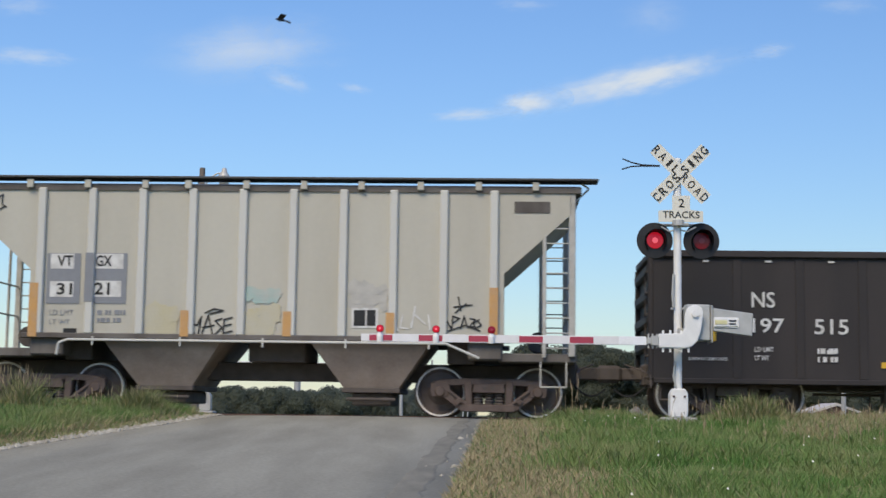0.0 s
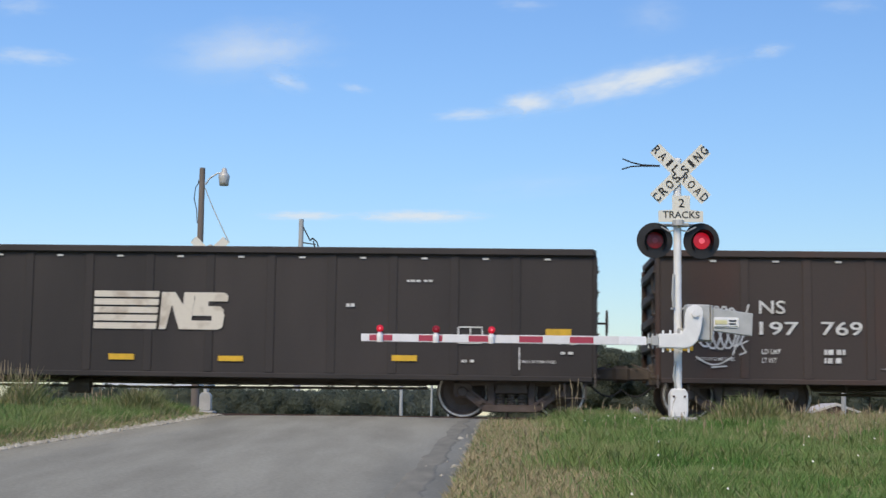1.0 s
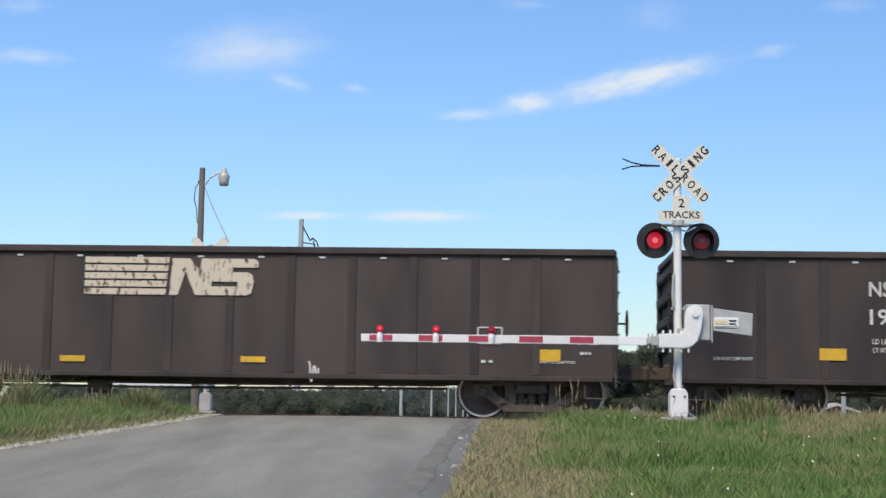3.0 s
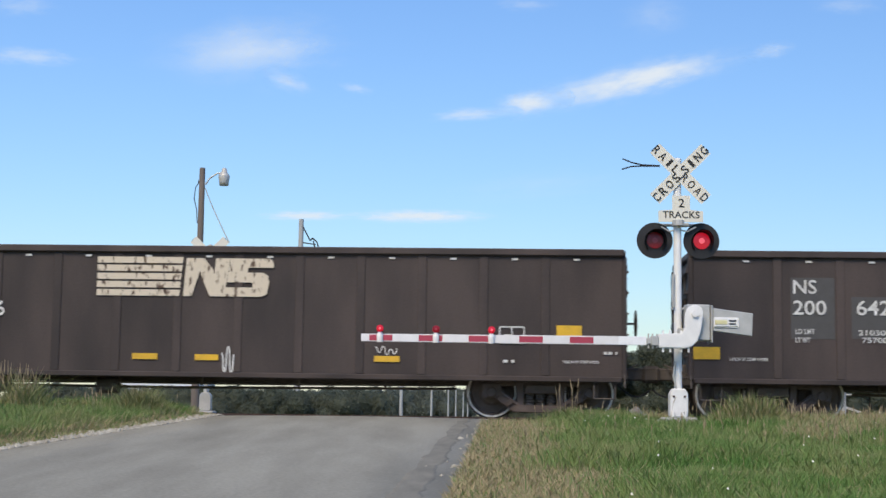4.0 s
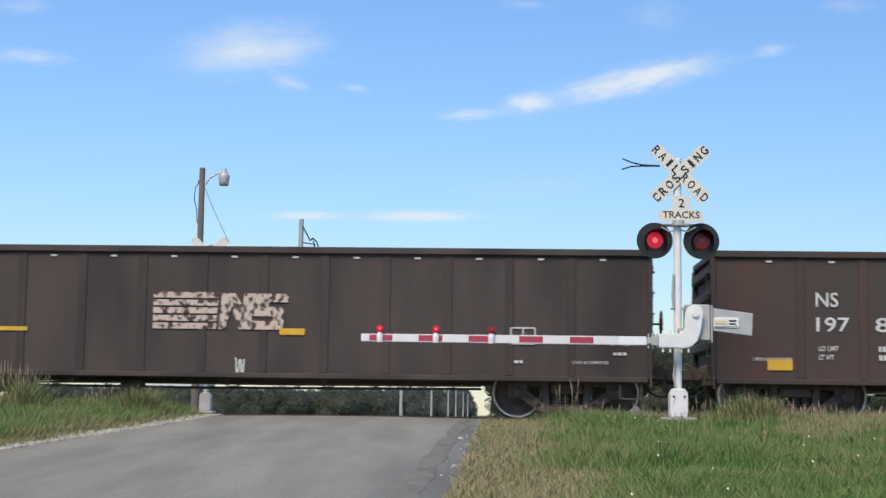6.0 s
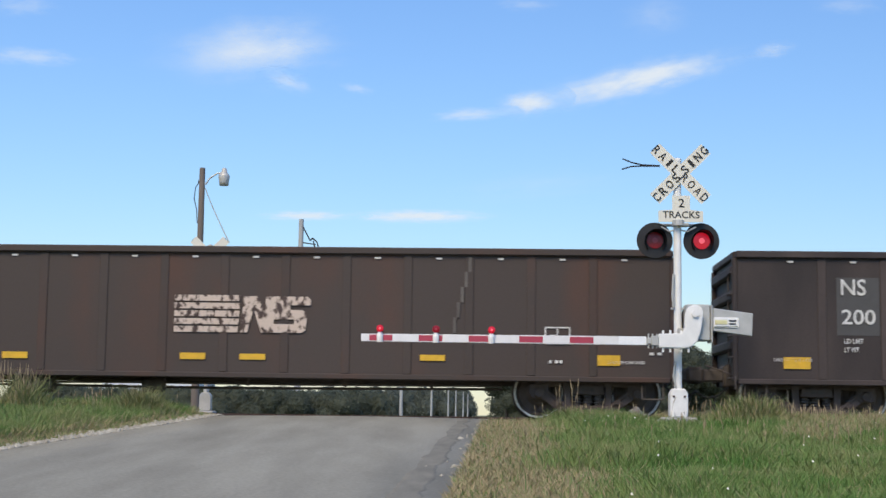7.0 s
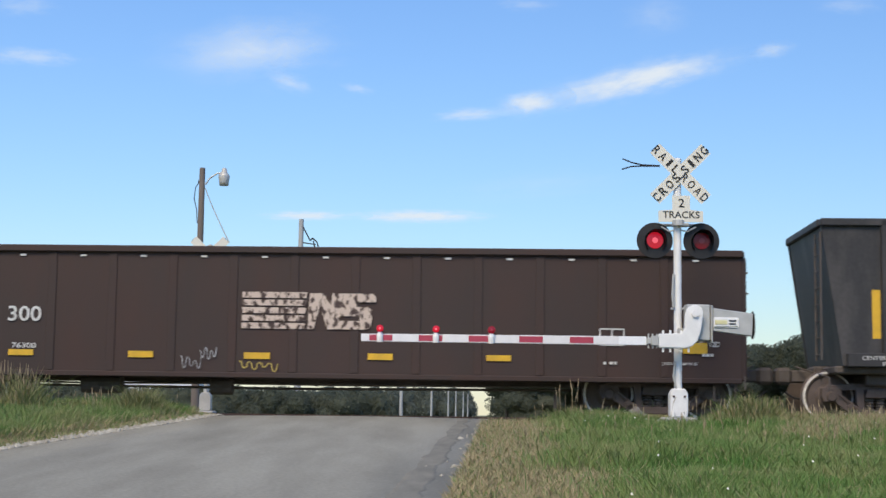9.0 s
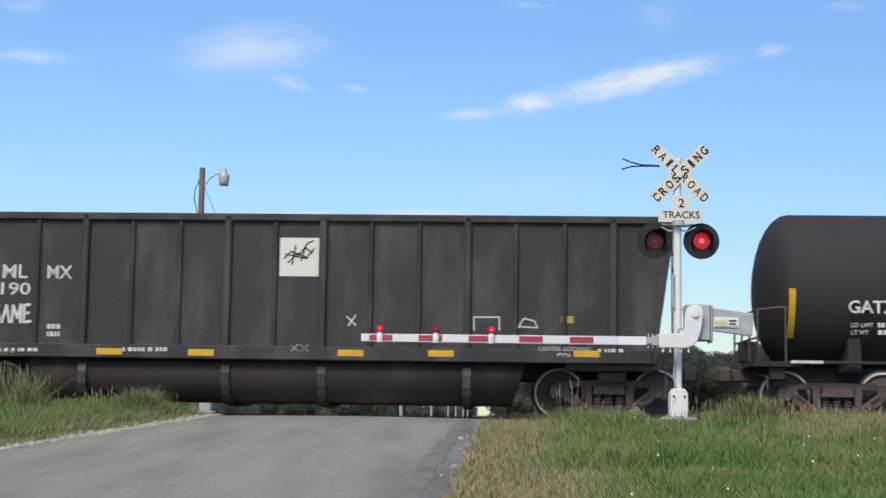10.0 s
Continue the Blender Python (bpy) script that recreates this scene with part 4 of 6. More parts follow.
cloud(950, 330, 500, 90, 5, 15.0, 1.75, 0.18, 2.0)

# ---------------------------------------------------------------- rolling stock
PX = 97.7            # scale of the train's plan


NEAR = 26.6          # distance of the cars' near side, straight ahead
CT, ST = math.cos(radians(TURN)), math.sin(radians(TURN))


def at_train(u):
    """Metres along the turned track from drawing units."""
    q = (u - 784.0) / PX
    return q * NEAR / (NEAR * CT + q * ST)


def truck_meshes():
    """Shared meshes for wheelsets and side frames."""
    bm = bmesh.new()
    for s in (-1, 1):
        prof = [(0.10, 0.82), (0.19, 0.80), (0.24, 0.755), (0.36, 0.745), (0.40, 0.785), (0.42, 0.79), (0.452, 0.79), (0.457, 0.73), (0.465, 0.70), (0.49, 0.685), (0.48, 0.665), (0.40, 0.665), (0.1, 0.68)]
        lathe(bm, [(r, s * h) for r, h in prof], 40, "Y")
    rod(bm, (0, -0.98, 0), (0, 0.98, 0), 0.085, 14)
    for f in bm.faces:
        c = f.calc_center_median()
        r = math.hypot(c.x, c.z)
        f.material_index = 1 if 0.42 < r < 0.47 and abs(c.y) > 0.72 else 0
    w = bpy.data.meshes.new("wheelset")
    bm.to_mesh(w)
    bm.free()
    w.materials.append(WHEELDARK), w.materials.append(RIM)

    bm = bmesh.new()
    prism(bm, [(-1.06, 0.58), (-0.95, 0.66), (-0.5, 0.70), (0.5, 0.70), (0.95, 0.66), (1.06, 0.58), (1.04, 0.50), (0.8, 0.56), (0.45, 0.58), (-0.45, 0.58), (-0.8, 0.56), (-1.04, 0.50)], -0.07, 0.07)
    for d in (-1, 1):
        # diagonal strut from the axle box down to the spring seat, with a raised rib
        prism(bm, [(d * 1.0, 0.56), (d * 0.74, 0.52), (d * 0.34, 0.22), (d * 0.36, 0.10), (d * 0.50, 0.10), (d * 0.62, 0.20), (d * 0.84, 0.36), (d * 1.02, 0.40)], -0.075, 0.07)
        prism(bm, [(d * 0.76, 0.47), (d * 0.72, 0.50), (d * 0.36, 0.22), (d * 0.40, 0.18)], -0.115, -0.07)
        prism(bm, [(d * 1.06, 0.62), (d * 0.72, 0.62), (d * 0.70, 0.50), (d * 0.76, 0.36), (d * 1.03, 0.36), (d * 1.07, 0.46)], -0.09, 0.08)
        prism(bm, [(d * 0.46, 0.66), (d * 0.31, 0.66), (d * 0.30, 0.2), (d * 0.42, 0.2)], -0.085, 0.07)
        prism(bm, [(d * 0.62, 0.3), (d * 0.52, 0.36), (d * 0.50, 0.28), (d * 0.58, 0.22)], -0.13, -0.07)
    prism(bm, [(-0.46, 0.23), (0.46, 0.23), (0.50, 0.16), (0.44, 0.10), (-0.44, 0.10), (-0.50, 0.16)], -0.12, 0.09)
    # bolster end above the springs
    prism(bm, [(-0.27, 0.60), (0.27, 0.60), (0.30, 0.44), (-0.30, 0.44)], -0.13, 0.05)
    for q in (-0.07, 0.07):
        box(bm, (q, -0.135, 0.525), (0.075, 0.014, 0.06), 0.0, mat=1)
    bmesh.ops.bevel(bm, geom=[e for e in bm.edges if e.calc_length() > 0.1], offset=0.012, segments=1, affect="EDGES")
    sf = bpy.data.meshes.new("side_frame")
    bm.to_mesh(sf)
    bm.free()
    sf.materials.append(IRON), sf.materials.append(SOOT)

    bm = bmesh.new()
    coil = []
    for k in range(6):
        coil += [(0.068, 0.22 + k * 0.052), (0.088, 0.235 + k * 0.052), (0.088, 0.25 + k * 0.052), (0.068, 0.262 + k * 0.052)]
    lathe(bm, coil, 12, "Z")
    sp = bpy.data.meshes.new("spring")
    bm.to_mesh(sp)
    bm.free()
    sp.materials.append(SOOT)

    bm = bmesh.new()
    box(bm, (0, 0, 0.5), (0.42, 1.7, 0.26), 0.03)
    box(bm, (0, 0, 0.58), (0.5, 2.05, 0.1), 0.02)
    box(bm, (-0.55, 0, 0.34), (0.06, 1.3, 0.1), 0.01)
    box(bm, (0.55, 0, 0.34), (0.06, 1.3, 0.1), 0.01)
    bo = bpy.data.meshes.new("bolster")
    bm.to_mesh(bo)
    bm.free()
    bo.materials.append(SOOT)

    bm = bmesh.new()
    lathe(bm, [(0.0, -0.07), (0.075, -0.065), (0.1, -0.03), (0.11, 0.0), (0.11, 0.1), (0.0, 0.1)], 14, "Y")
    cap = bpy.data.meshes.new("axle_cap")
    bm.to_mesh(cap)
    bm.free()
    cap.materials.append(IRON)
    return w, sf, sp, bo, cap


WHEELSET, SIDEFRAME, SPRINGS, BOLSTER, AXLECAP = truck_meshes()
WHEELS = []


def add_truck(car, x):
    """Two wheelsets, two cast side frames with springs, and a bolster."""
    def put(name, me, parent, loc):
        ob = new(name, me)
        ob.parent = parent
        ob.location = loc
        return ob
    tr = put("truck", BOLSTER, car, (x, 0, 0))
    for s in (-1, 1):
        f = put("side_frame", SIDEFRAME, tr, (0, s * 0.98, 0))
        for q in (-0.2, 0.0, 0.2):
            put("spring", SPRINGS, tr, (q, s * 0.95, 0))
        for d in (-0.89, 0.89):
            put("axle_cap", AXLECAP, tr, (d, s * 1.04, 0.457)).rotation_euler = (0, 0, 0 if s < 0 else math.pi)
    for d in (-0.89, 0.89):
        WHEELS.append((put("wheelset", WHEELSET, car, (x + d, 0, 0.457)), x + d))


def add_coupler(car, x, d, z=0.84):
    """A knuckle coupler with its draft gear, air hose and cut lever; d is the way it points."""
    bm = bmesh.new()
    box(bm, (x + d * 0.2, 0, z), (0.75, 0.22, 0.24), 0.03)
    box(bm, (x + d * 0.62, 0, z), (0.3, 0.4, 0.32), 0.06)
    box(bm, (x - d * 0.15, 0, z - 0.02), (0.5, 0.6, 0.42), 0.04)
    part("coupler", bm, SOOT, car)
    bm = bmesh.new()
    pts = [(x + d * (0.02 + 0.6 * u), -0.3 + 0.1 * u, z - 0.22 - 0.2 * math.sin(u * 2.8)) for u in [i / 8 for i in range(9)]]
    path(bm, pts, 0.018)
    part("air_hose", bm, LAMPBLACK, car)
    bm = bmesh.new()
    path(bm, [(x + d * 0.05, -1.45, z - 0.28), (x + d * 0.05, -1.4, z - 0.05), (x + d * 0.12, -0.5, z + 0.06), (x + d * 0.4, -0.1, z + 0.18)], 0.016)
    part("cut_lever", bm, SOOT, car)


def rect(x0, x1, z0, z1, y, t=0.004):
    bm = bmesh.new()
    box(bm, ((x0 + x1) / 2, y - t / 2, (z0 + z1) / 2), (abs(x1 - x0), t, abs(z1 - z0)))
    return bm


LEN = 16.30           # gondola body
HI, LO, HW = 2.975, 0.66, 1.4


_bm = bmesh.new()
box(_bm, (0, 0, 0), (0.11, 0.006, 0.035))
REFLECTOR = bpy.data.meshes.new("reflector")
_bm.to_mesh(REFLECTOR)
_bm.free()
REFLECTOR.materials.append(WHITE)


def gondola(label, material):
    """An open-top gondola: ribbed sides and ends, chords, ladders, trucks and couplers."""
    car = thing("gondola_car", label, "gondola car", "freight cars of the train")
    th = 0.05
    for s in (-1, 1):
        bm = bmesh.new()
        box(bm, (LEN / 2, s * (HW - th / 2), (HI + LO) / 2), (LEN, th, HI - LO))
        part("side_wall", bm, material, car)
    for x in (th / 2, LEN - th / 2):
        bm = bmesh.new()
        box(bm, (x, 0, (HI + LO + 0.2) / 2), (th, 2 * HW - 2 * th, HI - LO - 0.2))
        part("end_wall", bm, material, car)
    bm = bmesh.new()
    box(bm, (LEN / 2, 0, LO + 0.25), (LEN - 2 * th, 2 * HW - 2 * th, 0.06))
    part("floor_plate", bm, material, car)
    bm = bmesh.new()
    for s in (-1, 1):
        box(bm, (LEN / 2, s * (HW + 0.0), HI + 0.01), (LEN + 0.06, 0.15, 0.13), 0.02)
    for x in (0, LEN):
        box(bm, (x, 0, HI + 0.01), (0.15, 2 * HW - 0.16, 0.13), 0.02)
    part("top_chord", bm, material, car)
    bm = bmesh.new()
    for s in (-1, 1):
        box(bm, (LEN / 2, s * (HW + 0.015), LO + 0.04), (LEN, 0.09, 0.1), 0.015)
    part("side_sill", bm, material, car)
    bm = bmesh.new()
    prism(bm, [(-0.075, -(HI - LO) / 2 + 0.1), (0.075, -(HI - LO) / 2 + 0.1), (0.075, (HI - LO) / 2 - 0.05), (-0.075, (HI - LO) / 2 - 0.05)], -0.02, 0.02)
    bmesh.ops.bevel(bm, geom=list(bm.edges), offset=0.004, segments=1, affect="EDGES")
    post = bpy.data.meshes.new("side_post")
    bm.to_mesh(post)
    bm.free()
    post.materials.append(material)
    for s in (-1, 1):
        for k in range(13):
            ob = new("side_post", post)
            ob.parent = car
            ob.location = (1.50 + k * 1.1185, s * HW, (HI + LO) / 2)
    for x, d in ((0, -1), (LEN, 1)):
        for k in range(4):
            bm = bmesh.new()
            z = LO + 0.7 + k * 0.45
            box(bm, (x + d * 0.05, 0, z), (0.12, 2 * HW - 0.2, 0.2), 0.04)
            part("end_rib", bm, material, car)
        for s in (-1, 1):
            bm = bmesh.new()
            box(bm, (x + d * 0.04, s * (HW - 0.08), (HI + LO) / 2), (0.1, 0.14, HI - LO - 0.1), 0.02)
            part("corner_post", bm, material, car)
        bm = bmesh.new()
        yy = -HW + 0.05
        for k in range(6):
            z = LO + 0.1 + k * 0.38
            path(bm, [(x + d * 0.06, yy, z), (x + d * 0.12, yy, z), (x + d * 0.12, yy + 0.42, z), (x + d * 0.06, yy + 0.42, z)], 0.013)
        rod(bm, (x + d * 0.1, yy + 0.42, LO + 0.05), (x + d * 0.1, yy + 0.42, LO + 2.1), 0.012, 5)
        part("ladder", bm, SOOT, car)
        bm = bmesh.new()
        path(bm, [(x - d * 0.12, -HW + 0.02, LO), (x - d * 0.12, -HW + 0.02, 0.36), (x - d * 0.5, -HW + 0.02, 0.36), (x - d * 0.5, -HW + 0.02, LO)], 0.014)
        part("sill_step", bm, SOOT, car)
    bm = bmesh.new()
    lathe(bm, [(0.24, -0.012), (0.262, 0.0), (0.24, 0.012), (0.225, 0.0)], 20, "X", (LEN + 0.3, -0.75, 1.75))
    for k in range(3):
        a = k * math.pi / 3
        rod(bm, (LEN + 0.3, -0.75 - 0.23 * math.cos(a), 1.75 - 0.23 * math.sin(a)), (LEN + 0.3, -0.75 + 0.23 * math.cos(a), 1.75 + 0.23 * math.sin(a)), 0.012, 5)
    rod(bm, (LEN + 0.05, -0.75, 1.75), (LEN + 0.32, -0.75, 1.75), 0.02, 6)
    part("brake_wheel", bm, SOOT, car)
    bm = bmesh.new()
    box(bm, (LEN / 2, 0, 0.74), (LEN - 0.2, 0.5, 0.3), 0.02)
    for k in range(9):
        box(bm, (2.6 + k * (LEN - 5.2) / 8, 0, 0.74), (0.14, 2 * HW - 0.3, 0.12), 0.01)
    for x in (1.45, LEN - 1.45):
        box(bm, (x, 0, 0.76), (0.6, 2.6, 0.22), 0.03)
    part("underframe", bm, SOOT, car)
    bm = bmesh.new()
    rod(bm, (4.2, -0.8, 0.52), (4.95, -0.8, 0.52), 0.17, 14)
    rod(bm, (6.6, -0.7, 0.5), (7.0, -0.7, 0.5), 0.15, 14)
    path(bm, [(2.8, -0.9, 0.56), (4.2, -0.82, 0.54), (6.6, -0.8, 0.56), (9.5, -0.9, 0.55), (LEN - 3, -0.9, 0.57)], 0.02)
    path(bm, [(3.0, -0.5, 0.5), (8.0, -0.45, 0.48), (LEN - 3, -0.5, 0.52)], 0.025)
    for x in (3.4, 8.6, 10.4, 12.0):
        box(bm, (x, -0.9, 0.6), (0.05, 0.05, 0.16))
    part("brake_rigging", bm, SOOT, car)
    for k in range(14):
        ob = new("reflector", REFLECTOR)
        ob.parent = car
        ob.location = (0.945 + k * 1.1185, -HW - 0.022, HI - 0.115)
    for x in (1.45, LEN - 1.45):
        add_truck(car, x)
    add_coupler(car, 0, -1)
    add_coupler(car, LEN, 1)
    return car


YF = -HW - 0.022      # painted side


def side(u, v, left):
    """Metres from the car's left end, and the height."""
    a = at_train(u + (v - 441) * 0.014)
    k = 2600.0 / (NEAR - a * ST)
    return a - at_train(left), 0.05 + (733 - v + (u - 784) * 0.014) / k


def mark(car, left, u0, v0, u1, v1, material, name="reflective_strip", y=YF, label=""):
    """A flat painted or taped patch on the side."""
    x0, z0 = side(u0, v0, left)
    x1, z1 = side(u1, v1, left)
    return part(name, rect(x0, x1, z0, z1, y), material, car, label)


def words(car, left, text, u0, v0, u1, v1, material=None, y=YF - 0.004, bold=0.012):
    x0, z0 = side(u0, v0, left)
    x1, z1 = side(u1, v1, left)
    return tagged(lettering(text, abs(z0 - z1), material or WHITE, car, (x0 + x1) / 2, y, (z0 + z1) / 2, abs(x1 - x0), bold=bold), kind="stuff")


def bars(car, left, u0, v0, u1, v1, n=1, material=None, y=YF - 0.004, rnd=None):
    """Writing too small to read: short bars in n lines."""
    rnd = rnd or random.Random(int(u0 * 7 + v0))
    bm = bmesh.new()
    h = (v1 - v0) / (n * 1.6 - 0.6)
    for k in range(n):
        u = u0
        while u < u1 - 3:
            w = min(rnd.uniform(3, 9), u1 - u)
            xa, za = side(u, v0 + k * 1.6 * h, left)
            xb, zb = side(u + w, v0 + k * 1.6 * h + h, left)
            box(bm, ((xa + xb) / 2, y, (za + zb) / 2), (xb - xa, 0.003, za - zb))
            u += w + rnd.choice((2, 2, 6))
    return tagged(part("small_writing", bm, material or WHITE, car), kind="stuff")


def stroke(bm, pts, w, y):
    """A ribbon of spray paint along points (x, z), each pass a hair over the last."""
    bm.faces.ensure_lookup_table()
    y -= 0.00025 * (len(bm.faces) % 40)
    for (x0, z0), (x1, z1) in zip(pts[:-1], pts[1:]):
        d = math.hypot(x1 - x0, z1 - z0) or 1e-6
        nx, nz = -(z1 - z0) / d * w / 2, (x1 - x0) / d * w / 2
        ex, ez = (x1 - x0) / d * w * 0.3, (z1 - z0) / d * w * 0.3
        y -= 0.00025
        vs = [bm.verts.new(p) for p in ((x0 - ex + nx, y, z0 - ez + nz), (x0 - ex - nx, y, z0 - ez - nz), (x1 + ex - nx, y, z1 + ez - nz), (x1 + ex + nx, y, z1 + ez + nz))]
        bm.faces.new(vs)


def scribble(car, left, u0, v0, u1, v1, material, loops=5, w=0.035, seed=1, style="loops", name="graffiti", y=YF - 0.006):
    """Sprayed loops or zigzags filling a patch of the side."""
    rnd = random.Random(seed)
    bm = bmesh.new()
    ax, az = side(u0, v1, left)
    bx, bz = side(u1, v0, left)
    W, H = bx - ax, bz - az
    if style == "loops":
        pts = []
        for i in range(loops * 14 + 1):
            a = i / 14 * 2 * math.pi
            f = i / (loops * 14)
            pts.append((ax + W * (0.14 + 0.66 * f + 0.12 * math.cos(a)), az + H * (0.62 + 0.34 * math.sin(a) * (0.8 + 0.2 * math.sin(3 * f)))))
        stroke(bm, pts, w, y)
        pts = [(ax + W * (0.08 + 0.62 * i / 16), az + H * (0.16 - 0.12 * math.sin(math.pi * i / 16))) for i in range(17)]
        stroke(bm, pts, w * 0.8, y)
        stroke(bm, [(ax + W * 0.35, az), (ax + W * 0.6, az + H * 0.02)], w * 0.7, y)
        stroke(bm, [(ax + W * 0.98, az + H * 0.42), (ax + W * 0.86, az + H * 0.36), (ax + W * 0.95, az + H * 0.24), (ax + W * 0.84, az + H * 0.2)], w * 0.7, y)
        stroke(bm, [(ax + W * 0.72, az + H * 0.2), (ax + W, az + H * 0.98)], w, y)
    elif style == "zig":
        pts, u = [], 0.0
        n = loops * 2
        for i in range(n + 1):
            pts.append((ax + W * i / n, az + H * (0.1 if i % 2 else 0.75) + rnd.uniform(-0.2, 0.25) * H))
        soft = []
        for (xa, za), (xb, zb) in zip(pts[:-1], pts[1:]):
            soft += [(xa + (xb - xa) * q + 0.12 * W / n * math.sin(q * 6.0), za + (zb - za) * (3 * q * q - 2 * q ** 3)) for q in (0.0, 0.2, 0.4, 0.6, 0.8)]
        stroke(bm, soft, w, y)
    elif style == "smear":
        for i in range(loops * 5):
            px, pz = ax + W * rnd.uniform(0, 0.7), az + H * rnd.random() ** 1.5
            stroke(bm, [(px, pz), (px + rnd.uniform(0.08, 0.3) * W, pz + rnd.uniform(-0.03, 0.03))], w * rnd.uniform(0.5, 1.3), y)
    else:
        for i in range(loops * 6):
            px, pz = ax + W * rnd.random(), az + H * rnd.random()
            stroke(bm, [(px, pz), (px + rnd.uniform(-0.05, 0.05) * W, min(az + H, max(az, pz + rnd.uniform(-0.2, 0.2) * H)))], w * rnd.uniform(0.6, 2.0), y)
    return tagged(part(name, bm, material, car, "sprayed graffiti"), kind="stuff")


def arcs(car, left, u0, v0, k, curves, material, w, y=-HW - 0.003):
    """Sprayed letters in arcs: middle, radii, and the two end angles of each."""
    bm = bmesh.new()
    for cx, cy, rx, ry, a0, a1 in curves:
        pts = []
        for i in range(15):
            a = radians(a0 + (a1 - a0) * i / 14)
            r = 1 + 0.05 * math.sin(3.1 * a + cx)
            pts.append(side(u0 + (cx + rx * r * math.cos(a)) * k, v0 + (cy - ry * r * math.sin(a)) * k, left))
        stroke(bm, pts, w, y)
    return tagged(part("graffiti", bm, material, car, "sprayed bubble lettering in outline"), kind="stuff")


def dome(car, left, u0, u1, v0, v1, material, low=False):
    """A patch of paint rounded at its top right, or along its foot."""
    n = 10
    top = [(u0 + (u1 - u0) * i / n, v0 + ((v1 - v0) * 0.9 * max(0.0, i / n - 0.45) ** 2 * 3 if not low else 0.0)) for i in range(n + 1)]
    foot = [(u1 - (u1 - u0) * i / n, v1 - (14 * (1 - i / n) ** 2 + 4 * math.sin(i * 1.3 + u0) if low else 0.0)) for i in range(n + 1)]
    bm = bmesh.new()
    y = -HW - (0.0225 if low else 0.0235)
    bm.faces.new([bm.verts.new((x, y, z)) for x, z in (side(u, v, left) for u, v in top + foot)])
    bmesh.ops.recalc_face_normals(bm, faces=bm.faces)
    return tagged(part("graffiti", bm, material, car, "flaking pale graffiti rusted along its top"), kind="stuff")


def emblem(car, left, u0, v0, u1, v1, material):
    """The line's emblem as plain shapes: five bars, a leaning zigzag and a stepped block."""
    ax, az = side(u0, v1, left)
    bx, bz = side(u1, v0, left)
    W, H = bx - ax, bz - az
    y = YF - 0.004
    bm = bmesh.new()

    def poly(pts):
        nonlocal bm, y
        bm.faces.new([bm.verts.new((ax + W * p, y, az + H * q)) for p, q in pts])
    for k in range(5):
        q = k * 0.215
        end = 0.488 - 0.004 * (4 - k)
        poly([(0, q), (end - 0.006, q), (end, q + 0.165), (0, q + 0.165)])
        part("emblem_bar", bm, material, car)
        bm = bmesh.new()
    for k, pts in enumerate((
            [(0.490, 0.0), (0.538, 0.0), (0.605, 1.0), (0.505, 1.0)],
            [(0.600, 0.42), (0.640, 0.0), (0.705, 0.0), (0.672, 0.62), (0.605, 1.0), (0.560, 1.0)],
            [(0.650, 0.0), (0.722, 0.0), (0.752, 1.0), (0.672, 1.0)],
            [(0.722, 0.0), (0.930, 0.0), (0.962, 0.07), (0.968, 0.24), (0.727, 0.24)],
            [(0.880, 0.20), (0.968, 0.20), (0.975, 0.42), (0.880, 0.42)],
            [(0.735, 0.37), (0.970, 0.37), (0.968, 0.55), (0.940, 0.63), (0.742, 0.63)],
            [(0.742, 0.58), (0.850, 0.58), (0.855, 0.80), (0.748, 0.80)],
            [(0.752, 0.76), (0.998, 0.76), (1.0, 0.92), (0.975, 1.0), (0.752, 1.0)])):
        y -= 0.0008
        poly(pts)
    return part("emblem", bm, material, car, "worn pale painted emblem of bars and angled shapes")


def frame_mark(car, left, u0, v0, u1, v1):
    """A white outlined stencil box with a divider."""
    bm = bmesh.new()
    x0, z0 = side(u0, v1, left)
    x1, z1 = side(u1, v0, left)
    t, y = 0.025, YF - 0.004
    for c, s in ((((x0 + x1) / 2, y, z0), (x1 - x0, 0.003, t)), (((x0 + x1) / 2, y, z1), (x1 - x0, 0.003, t)), ((x0, y, (z0 + z1) / 2), (t, 0.003, z1 - z0)),
                 ((x1, y, (z0 + z1) / 2), (t, 0.003, z1 - z0)), (((x0 + x1) / 2, y, (z0 + z1) / 2), (t, 0.003, z1 - z0)), ((x0 + (x1 - x0) * 0.3, y, (z0 + z1) / 2), ((x1 - x0) * 0.25, 0.003, t))):
        box(bm, c, s)
    return part("stencil_box", bm, WHITE, car)


# where each car's left end stands at the start, in metres along the track
TRAIN = {"1": 3.77, "2": 21.29, "3": 38.84, "4": 56.29, "5": 73.87, "6": 91.35, "7": 108.87, "8": 126.38, "9": 143.89, "mill": 161.58, "tank": 177.67}
CARS = []


def place(car, key):
    CARS.append((car, TRAIN[key] + 0.1))
    return car



